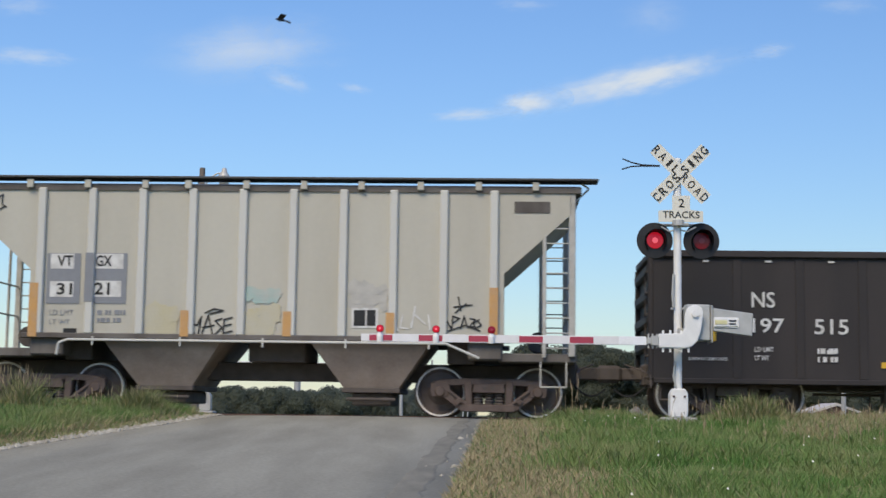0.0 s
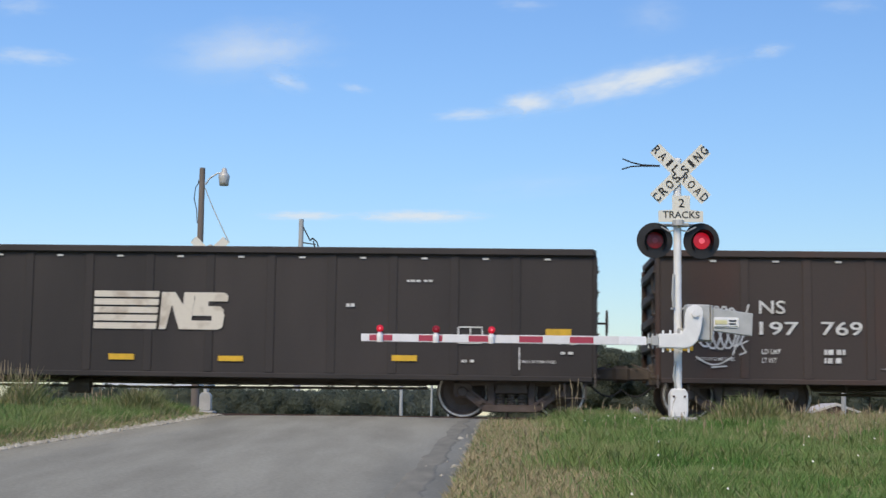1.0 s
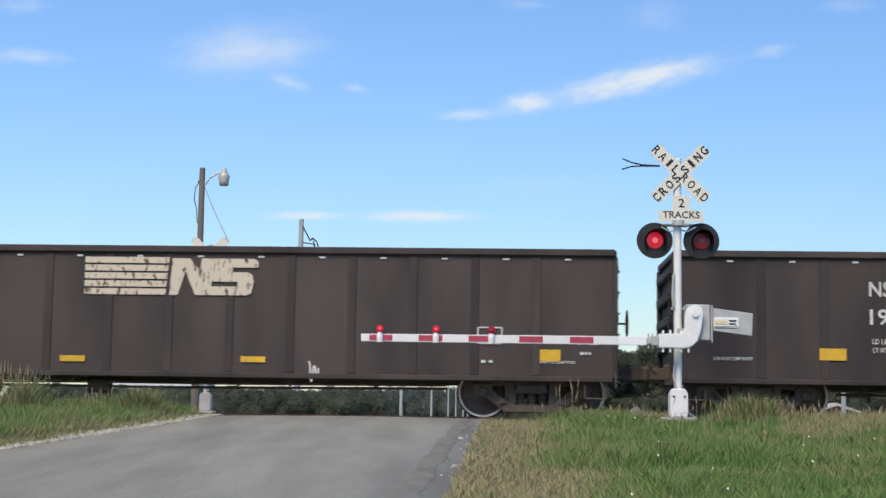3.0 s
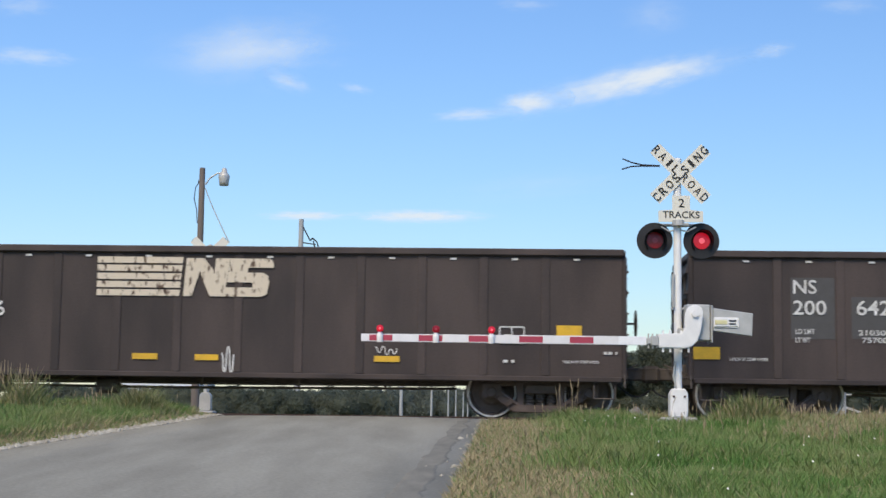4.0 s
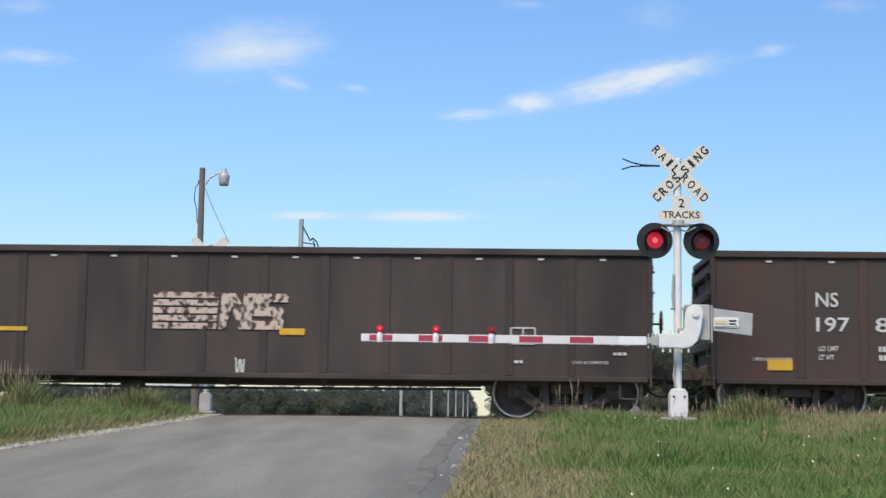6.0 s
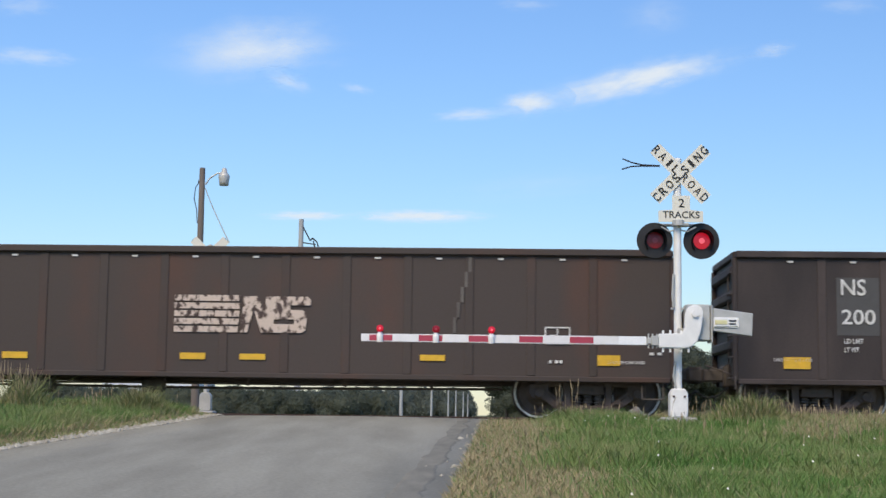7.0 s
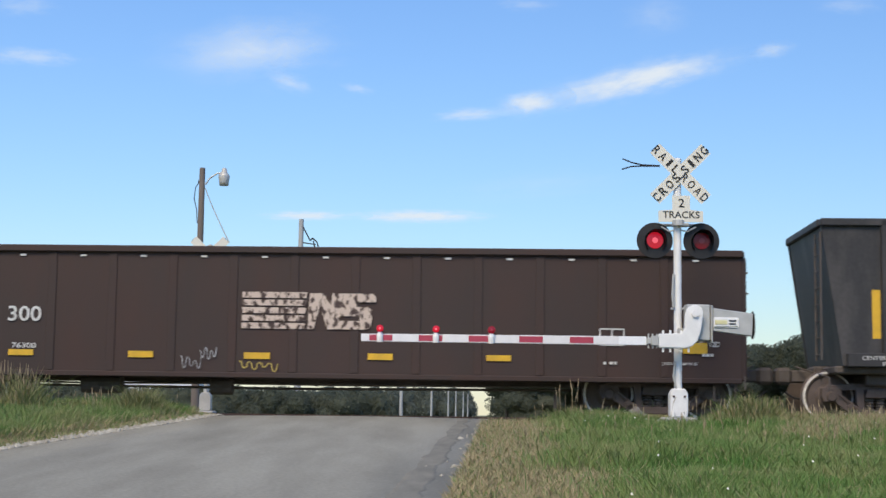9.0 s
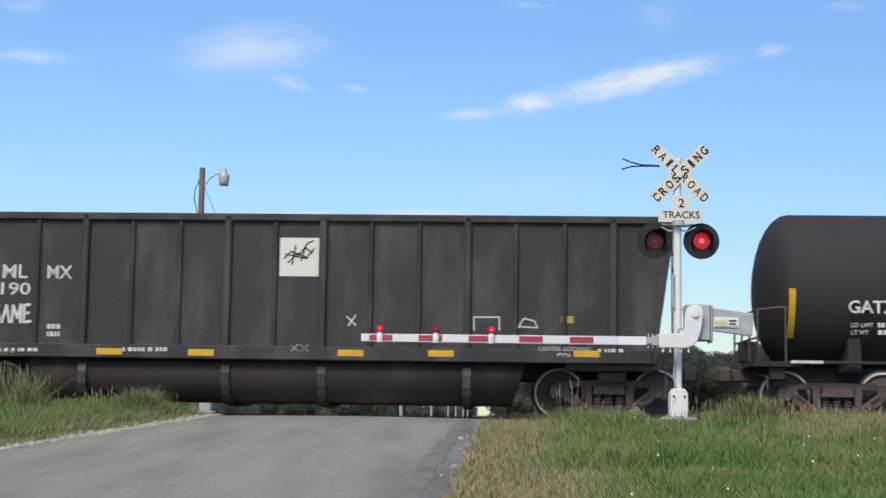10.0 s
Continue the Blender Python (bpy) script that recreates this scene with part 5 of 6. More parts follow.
# what each gondola carries: left end, reporting marks, emblem, strips
def letter_car(car, left, ns, a, b, num, logo, logo_mat, strips, tail=True, weight="", shoes=True):
    words(car, left, "NS", *ns)
    words(car, left, num[0], *a)
    words(car, left, num[1], *b)
    words(car, left, "LD LMT", a[0] + 3, a[3] + 24, a[0] + 36, a[3] + 33)
    words(car, left, "LT WT", a[0] + 3, a[3] + 39, a[0] + 28, a[3] + 48)
    if weight:
        words(car, left, weight, b[0] + 8, b[3] + 38, b[0] + 52, b[3] + 48)
    else:
        bars(car, left, b[0] + 4, b[3] + 24, b[0] + 40, b[3] + 48, 2)
    words(car, left, "2 INCH OF COMP SHOES", left + 58, 628 + (left - 692) * 0.014, left + 124, 634.5 + (left - 692) * 0.014, bold=0.014)
    emblem(car, left, *logo, logo_mat)
    for s in strips:
        mark(car, left, *s, YELLOW, label="yellow reflective strip")
    if tail:
        k = left + 1362
        d = (k - 784) * 0.014
        frame_mark(car, left, k, 578 + d, k + 44, 606 + d)
        words(car, left, "G - 72D", k + 180, 600 + d, k + 218, 610 + d)
        if shoes:
            words(car, left, "2 INCH OF COMP SHOES", k + 112, 637 + d, k + 177, 643 + d, bold=0.014)
        bars(car, left, k + 186, 622 + d, k + 210, 627 + d)
        bars(car, left, k + 6, 636 + d, k + 30, 641 + d)


def car_with(key, label, material=None):
    return place(gondola(label, material or BROWN), key)


c = car_with("1", "dark brown steel gondola car with clean painted emblem and white lettering", DARKBROWN)
letter_car(c, 307, (475, 509, 515, 537), (475, 555, 530, 581), (582, 557, 640, 584), ("197", "515"), (1005, 528, 1250, 592), FADEDWHITE,
           [(366, 572, 412, 595), (695, 632, 742, 643), (1034, 637, 1080, 648), (1233, 641, 1278, 651), (1548, 640, 1594, 651)])
bars(c, -536, 695, 496, 745, 500, 1), bars(c, -536, 588, 538, 606, 544, 1)
mark(c, -536, 940, 583, 985, 597, YELLOW), mark(c, -536, 892, 616, 894, 655, WHITE, "paint_run"), mark(c, 307, 602, 611, 616, 618, WHITE, "paint_patch")
c = car_with("2", "dark brown gondola car with white looping graffiti and flaked emblem", RUSTBROWN)
letter_car(c, 322, (490, 524, 535, 548), (490, 561, 557, 585), (596, 561, 667, 586), ("197", "769"), (965, 465, 1282, 528), OLDWHITE,
           [(330, 591, 375, 612), (713, 631, 760, 642), (1040, 631, 1085, 642), (1148, 636, 1190, 647), (1472, 635, 1517, 646), (1811, 602, 1850, 622)])
scribble(c, 322, 372, 530, 472, 640, WHITE, 5, 0.035, 3), scribble(c, 322, 1345, 541, 1435, 650, WHITE, 5, 0.035, 4)
bm = bmesh.new()
for st in ([(1463, 622), (1462, 552), (1486, 622), (1490, 550)], [(1500 + 9 * math.cos(a * 0.6), 590 - 34 * math.sin(a * 0.6)) for a in range(12)], [(1492, 556), (1512, 546), (1540, 550)], [(1518, 548), (1514, 612), (1538, 608)]):
    stroke(bm, [side(u, v, 322) for u, v in st], 0.045, YF - 0.006)
tagged(part("graffiti", bm, WHITE, c, "white sprayed scrawl"), kind="stuff")
for _u0, _u1, _t in ((-92, -52, 600), (-44, -2, 572), (2, 60, 566), (72, 166, 564)):
    dome(c, -522, _u0, _u1, _t, 610, RUSTPINK), dome(c, -522, _u0, _u1 + 4, 605, 660, GRAFFITI, True)
for _u in (-4, 62, 68):
    mark(c, -522, _u, 566, _u + 4, 652, GRAFFITI, "paint_run", -HW - 0.024)
scribble(c, 156, 537, 567, 603, 612, GRAFWHITE, 4, 0.022, 7), scribble(c, 156, 520, 600, 612, 665, GRAFWHITE, 2, 0.03, 36, "smear")
scribble(c, 156, 630, 625, 676, 664, WHITE, 3, 0.022, 8, "zig")
c = car_with("3", "dark brown gondola car with rust-streaked pale emblem on the side")
letter_car(c, 340, (515, 489, 551, 516), (514, 538, 566, 566), (624, 540, 674, 567), ("200", "757"), (984, 467, 1302, 530), OLDWHITE,
           [(413, 599, 458, 620), (620, 638, 665, 649), (943, 640, 988, 651), (1271, 642, 1316, 653), (1815, 630, 1852, 652)])
bars(c, 340, 348, 626, 372, 632), bars(c, 340, 500, 627, 530, 632), scribble(c, 340, 1395, 640, 1415, 690, WHITE, 2, 0.03, 9, "zig")
c = car_with("4", "dark brown gondola car with worn emblem and chalk arrow scrawl")
letter_car(c, -140, (184, 486, 220, 513), (184, 534, 236, 562), (284, 536, 336, 563), ("197", "626"), (500, 462, 818, 527), OLDWHITE,
           [(97, 602, 142, 623), (566, 630, 611, 641), (678, 632, 720, 643), (998, 635, 1043, 646), (1324, 581, 1369, 601)])
scribble(c, -477, 378, 613, 402, 668, WHITE, 2, 0.03, 11, "zig"), scribble(c, -477, 650, 612, 690, 628, WHITE, 3, 0.018, 12, "zig")
c = car_with("5", "dark brown gondola car with large white bubble graffiti")
letter_car(c, 385, (556, 488, 596, 513), (555, 524, 612, 550), (664, 524, 722, 551), ("200", "642"), (1030, 467, 1350, 529), OLDWHITE,
           [(382, 605, 427, 627), (783, 634, 830, 646), (1000, 637, 1040, 648), (1431, 640, 1477, 651), (1640, 642, 1685, 653)], weight="75700")
words(c, 385, "210300", 666, 576, 722, 586), mark(c, 385, 552, 484, 626, 592, PATCHBROWN, "repainted_patch", -HW - 0.003), mark(c, 385, 656, 518, 738, 592, PATCHBROWN, "repainted_patch", -HW - 0.003)
arcs(c, -455, 10, 440, 0.433, [(150, 345, 98, 90, 235, 20), (145, 455, 62, 62, 100, 250), (285, 325, 34, 70, 180, -20), (370, 335, 52, 60, 170, 20), (495, 335, 28, 76, 170, -100), (590, 325, 60, 68, 185, 30),
                                 (665, 335, 64, 70, 150, 0), (805, 335, 74, 70, 190, 30), (895, 335, 62, 66, 130, 20), (1040, 350, 96, 98, 165, -60), (1090, 505, 126, 88, 90, 0)], WHITE, 0.05)
arcs(c, -455, 10, 440, 0.433, [(180, 350, 72, 60, 0, 330), (180, 460, 60, 42, 180, -60), (370, 365, 44, 46, 0, 330), (580, 312, 40, 32, 0, 300), (660, 338, 42, 36, 0, 360), (650, 470, 62, 42, 200, -90), (430, 470, 48, 62, 110, -30),
                                 (800, 370, 42, 78, 120, 300), (950, 390, 30, 56, 90, 270), (1050, 355, 50, 54, 0, 360), (1095, 495, 88, 62, 160, 0), (820, 470, 45, 42, 200, 340), (530, 430, 22, 86, 130, 260)], GRAFWHITE, 0.035)
for _u, _w, _n in ((48, 50, 5), (168, 32, 4), (237, 78, 12), (330, 92, 8), (450, 78, 7)):
    scribble(c, -455, _u, 588, _u + _w, 660, GRAFWHITE, _n, 0.03, _u, "smear", y=-HW - 0.003)
mark(c, -455, 1075, 580, 1085, 668, YELLOW)
c = car_with("6", "dark brown gondola car with badly flaked emblem and long yellow strips")
letter_car(c, 405, (581, 512, 620, 538), (581, 559, 643, 585), (690, 559, 757, 586), ("200", "386"), (1115, 530, 1362, 592), PATCHY,
           [(453, 585, 543, 597), (823, 588, 887, 596), (1346, 592, 1392, 604)])
mark(c, 405, 484, 556, 520, 577, MIDGREY, "paint_patch"), scribble(c, 405, 1266, 645, 1284, 672, WHITE, 2, 0.03, 15, "zig")
c = car_with("7", "dark brown gondola car with flaked pink-white emblem and rust crack", RUSTBROWN)
letter_car(c, -63, (104, 505, 142, 531), (104, 548, 160, 574), (204, 549, 270, 575), ("197", "811"), (635, 530, 880, 592), PATCHY,
           [(330, 627, 375, 639), (647, 629, 692, 641), (753, 631, 799, 642), (1075, 633, 1120, 644), (1392, 634, 1432, 653), (20, 620, 62, 640)])
for q in range(5):
    mark(c, -398, 813 - 7 * q, 455 + 27 * q, 818 - 7 * q, 482 + 27 * q, GREYDIRT, "scrape")
c = car_with("8", "dark brown gondola car with repainted number patches and pale emblem")
letter_car(c, 468, (645, 487, 688, 516), (645, 540, 703, 567), (748, 540, 808, 568), ("200", "652"), (1113, 469, 1435, 531), OLDWHITE,
           [(543, 623, 589, 644), (860, 638, 905, 650), (1210, 643, 1233, 655), (1296, 644, 1342, 656), (1612, 646, 1658, 657), (1955, 644, 2001, 665)], weight="78200", shoes=False)
mark(c, 468, 638, 484, 710, 586, PATCHBROWN, "repainted_patch", -HW - 0.003), mark(c, 468, 724, 535, 820, 580, PATCHBROWN, "repainted_patch", -HW - 0.003)
scribble(c, -314, 520, 580, 545, 606, WHITE, 2, 0.03, 17, "hash")
c = car_with("9", "rust-red gondola car with flaked emblem and faded scrawls", RUSTY)
letter_car(c, 555, (731, 498, 772, 526), (730, 549, 790, 577), (840, 551, 900, 579), ("200", "300"), (1265, 530, 1510, 592), PATCHY,
           [(568, 593, 613, 615), (842, 629, 887, 640), (1060, 632, 1105, 644), (1270, 635, 1317, 647), (1495, 637, 1540, 649), (1710, 640, 1755, 651), (2068, 618, 2112, 638)], weight="76300")
scribble(c, 555, 1262, 648, 1335, 668, OCHRE, 4, 0.02, 19, "zig"), scribble(c, 555, 1155, 640, 1195, 668, GRAFWHITE, 3, 0.018, 20, "zig"), scribble(c, 555, 1190, 622, 1222, 650, GRAFWHITE, 3, 0.018, 21, "zig")


def hopper_car():
    """Two-bay covered hopper: ribbed grey sides, sloping ends, roof walk, bays and end platforms."""
    car = thing("covered_hopper_car", "pale grey two-bay covered hopper car with graffiti and grimy bays", "hopper car", "freight cars of the train")
    bm = bmesh.new()
    prism(bm, [(-4.33, 1.41), (4.33, 1.41), (4.33, 2.58), (5.55, 3.68), (5.55, 4.09), (-5.55, 4.09), (-5.55, 3.68), (-4.33, 2.58)], -1.55, 1.55)
    part("body", bm, GREYCAR, car)
    bm = bmesh.new()
    ring = [(-1.58, 4.10), (-1.58, 4.2), (-0.9, 4.33), (0, 4.37), (0.9, 4.33), (1.58, 4.2), (1.58, 4.10)]
    a = [bm.verts.new((-5.72, y, z - 0.05)) for y, z in ring]
    b = [bm.verts.new((5.72, y, z - 0.05)) for y, z in ring]
    for i in range(len(ring)):
        j = (i + 1) % len(ring)
        bm.faces.new((a[i], a[j], b[j], b[i]))
    bm.faces.new(a), bm.faces.new(b[::-1])
    bmesh.ops.recalc_face_normals(bm, faces=bm.faces)
    part("roof", bm, GREYDIRT, car)
    bm = bmesh.new()
    for s in (-1, 1):
        box(bm, (0.1 if s < 0 else 0.0, s * 1.45, 4.285), (11.85 if s < 0 else 11.3, 0.5, 0.035), 0.005)
    part("roof_walk", bm, DARKPANEL, car, "dark steel running boards along the roof")
    for u in (60, 162, 264, 340, 443, 545, 647, 752, 855, 956):
        bm = bmesh.new()
        box(bm, (side(u, 330, 478)[0], -1.63, 4.16), (0.12, 0.06, 0.16), 0.01)
        part("roof_bracket", bm, GREYCAR, car)
    bm = bmesh.new()
    box(bm, (0, 0, 0), (0.15, 0.09, 2.68), 0.02)
    me = bpy.data.meshes.new("side_rib")
    bm.to_mesh(me)
    bm.free()
    me.materials.append(RIBGREY)
    for s in (-1, 1):
        for k in range(10):
            ob = new("side_rib", me)
            ob.parent = car
            ob.location = (side(80 + 89 * k, 470, 478)[0], s * 1.585, 2.75)
    bm = bmesh.new()
    for s in (-1, 1):
        box(bm, (0, s * 1.56, 1.375), (8.9, 0.12, 0.1), 0.015)
    part("side_sill", bm, GREYDIRT, car)
    bm = bmesh.new()
    path(bm, [(-3.75, -1.68, 1.02), (-3.72, -1.68, 1.24), (-3.55, -1.68, 1.30), (3.3, -1.68, 1.30), (3.9, -1.64, 1.05)], 0.024)
    for x in (-3.1, -1.5, 0.0, 1.5, 3.0):
        rod(bm, (x, -1.68, 1.2), (x, -1.68, 1.36), 0.02, 6)
    part("train_line_pipe", bm, RIBGREY, car)
    for cx in (-1.88, 1.92):
        bm = bmesh.new()
        top = [(cx - 1.12, -1.5, 1.36), (cx + 1.12, -1.5, 1.36), (cx + 1.12, 1.5, 1.36), (cx - 1.12, 1.5, 1.36)]
        bot = [(cx - 0.5, -1.1, 0.5), (cx + 0.5, -1.1, 0.5), (cx + 0.5, 1.1, 0.5), (cx - 0.5, 1.1, 0.5)]
        t, o = [bm.verts.new(p) for p in top], [bm.verts.new(p) for p in bot]
        for i in range(4):
            bm.faces.new((t[i], t[(i + 1) % 4], o[(i + 1) % 4], o[i]))
        bm.faces.new(t), bm.faces.new(o[::-1])
        bmesh.ops.recalc_face_normals(bm, faces=bm.faces)
        bay = part("hopper_bay", bm, BAYGRIME, car, "grey hopper bay under brown grime")
        bm = bmesh.new()
        box(bm, (cx, 0, 0.46), (1.06, 2.28, 0.09), 0.01)
        box(bm, (cx, 0, 0.3), (0.72, 1.9, 0.24), 0.03)
        rod(bm, (cx - 0.45, -1.1, 0.3), (cx + 0.45, -1.1, 0.3), 0.03)
        part("outlet_gate", bm, SOOT, bay)
    bm = bmesh.new()
    box(bm, (0, 0, 0.8), (11.0, 0.55, 0.34), 0.02)
    part("center_sill", bm, SOOT, car)
    for x, w in ((0.15, 1.05), (-3.55, 0.5), (3.55, 0.5)):
        bm = bmesh.new()
        box(bm, (x, 0, 1.18), (w, 1.9, 0.44), 0.02)
        part("cross_bearer", bm, SOOT, car)
    for d in (-1, 1):
        bm = bmesh.new()
        box(bm, (d * 4.95, 0, 1.07), (1.4, 2.9, 0.16), 0.02)
        box(bm, (d * 4.0, 0, 1.2), (0.62, 3.0, 0.36), 0.03)
        part("end_platform", bm, GREYDIRT, car)
        for s in (-1, 1):
            bm = bmesh.new()
            box(bm, (d * 5.56, s * 1.5, 2.62), (0.12, 0.1, 3.05), 0.015)
            part("corner_post", bm, PIPEGREY, car)
            bm = bmesh.new()
            box(bm, (d * 5.06, s * 1.52, 2.2), (0.07, 0.05, 2.25), 0.01)
            ladder = part("ladder", bm, PIPEGREY, car)
            for k in range(9):
                bm = bmesh.new()
                rod(bm, (d * 5.06, s * 1.52, 1.25 + k * 0.27), (d * 5.56, s * 1.52, 1.25 + k * 0.27), 0.013, 6)
                part("rung", bm, PIPEGREY, ladder)
        bm = bmesh.new()
        for y in (-0.9, 0.9):
            rod(bm, (d * 5.56, y, 1.1), (d * 5.56, y, 4.1), 0.03)
        for z in (1.9, 2.5):
            rod(bm, (d * 5.56, -1.5, z), (d * 5.56, 1.5, z), 0.018)
        path(bm, [(d * 5.72, -1.45, 4.25), (d * 5.86, -1.45, 4.15), (d * 5.6, -1.45, 3.9)], 0.018)
        path(bm, [(d * 5.46, -1.55, 1.0), (d * 5.46, -1.55, 0.55), (d * 5.0, -1.55, 0.55), (d * 5.0, -1.55, 1.0)], 0.018)
        part("end_rail", bm, PIPEGREY, car)
        bm = bmesh.new()
        rod(bm, (d * 5.0, 0.5, 1.45), (d * 5.0, 1.2, 1.45), 0.2, 14)
        part("brake_cylinder", bm, SOOT, car)
        add_truck(car, d * 4.07)
        add_coupler(car, d * 5.62, d)
    # markings
    Y = -1.558
    g = lambda u0, v0, u1, v1, m, n, lab="", y=Y: mark(car, 478, u0, v0, u1, v1, m, n, y, lab)
    g(92, 450, 150, 540, MIDGREY, "lettering_panel"), g(176, 450, 232, 540, MIDGREY, "lettering_panel")
    mark(car, 478, 161, 450, 175, 537, MIDGREY, "lettering_panel", -1.632)
    for t, u0, v0, u1, v1 in (("VT", 110, 452, 137, 476), ("GX", 178, 452, 206, 476), ("31", 110, 501, 137, 526), ("21", 176, 500, 203, 526)):
        g(u0 - 12 if u0 < 150 else u0 - 1, v0 - 1, u1 + 2 if u0 < 150 else u1 + 20, v1 + 2, WHITE, "number_plate", "", Y - 0.004)
        words(car, 478, t, u0, v0 + 2, u1, v1 - 2, SIGNBLACK, Y - 0.012, 0.02)
    words(car, 478, "LD LMT", 98, 550, 140, 560, MIDGREY, Y - 0.003, 0.0), words(car, 478, "LT WT", 98, 567, 134, 576, MIDGREY, Y - 0.003, 0.0), bars(car, 478, 182, 551, 232, 573, 2, MIDGREY, Y - 0.002)
    for u, v0 in ((71, 503), (337, 552), (517, 554), (698, 556), (880, 512)):
        mark(car, 478, u - 7, v0, u + 7, 598, ORANGE, "reflective_strip", -1.632, "faded orange strip on a rib")
    g(918, 358, 981, 379, GREYDIRT, "stencil_patch"), g(630, 547, 676, 583, WHITE, "label_plate"), g(634, 551, 654, 579, SIGNBLACK, "label_plate", "", Y - 0.004), g(657, 551, 672, 579, SIGNBLACK, "label_plate", "", Y - 0.004)
    scribble(car, 478, 445, 515, 500, 536, TEAL, 7, 0.09, 41, "hash", "faded_graffiti", Y - 0.002)
    scribble(car, 478, 268, 545, 318, 592, FADEYELLOW, 8, 0.12, 42, "hash", "faded_graffiti", Y - 0.002)
    scribble(car, 478, 446, 550, 500, 592, FADEYELLOW, 8, 0.12, 43, "hash", "faded_graffiti", Y - 0.002)
    g(123, 583, 146, 597, SIGNBLACK, "label_plate"), scribble(car, 478, 630, 505, 688, 543, SMUDGE, 8, 0.12, 44, "hash", "faded_graffiti", Y - 0.002)
    def tag(strokes, w):
        bm = bmesh.new()
        for st in strokes:
            stroke(bm, [side(u, v, 478) for u, v in st], w, Y - 0.006)
        tagged(part("graffiti", bm, SIGNBLACK, car, "black sprayed scrawl"), kind="stuff")
    tag([[(345, 574), (358, 578), (366, 562), (360, 598), (346, 586)], [(366, 596), (378, 560), (386, 596)], [(368, 582), (388, 578)], [(402, 566), (390, 570), (402, 582), (390, 594)],
         [(420, 564), (406, 568), (404, 592), (420, 588)], [(406, 579), (418, 576)], [(372, 556), (388, 549), (404, 552), (380, 558)]], 0.028)
    tag([[(818, 528), (822, 552)], [(810, 546), (842, 542)], [(812, 556), (832, 540)], [(796, 566), (806, 586), (808, 562), (820, 566), (808, 574)], [(822, 584), (828, 562), (834, 582)],
         [(838, 566), (848, 568), (836, 582), (848, 580)], [(852, 570), (858, 578), (848, 584), (845, 574), (855, 568)], [(800, 588), (830, 578), (856, 588)]], 0.026)
    scribble_pts = [[(0, 352), (10, 345), (8, 362), (16, 368)], [(4, 372), (14, 366)]]
    tag(scribble_pts, 0.025)
    bm = bmesh.new()
    for st in ([(690, 590), (700, 555), (712, 588)], [(720, 560), (715, 582), (730, 584)], [(738, 556), (760, 576)], [(742, 545), (735, 582)], [(765, 560), (768, 585)]):
        stroke(bm, [side(u, v, 478) for u, v in st], 0.03, Y - 0.005)
    tagged(part("faded_graffiti", bm, WHITE, car), kind="stuff")
    return car


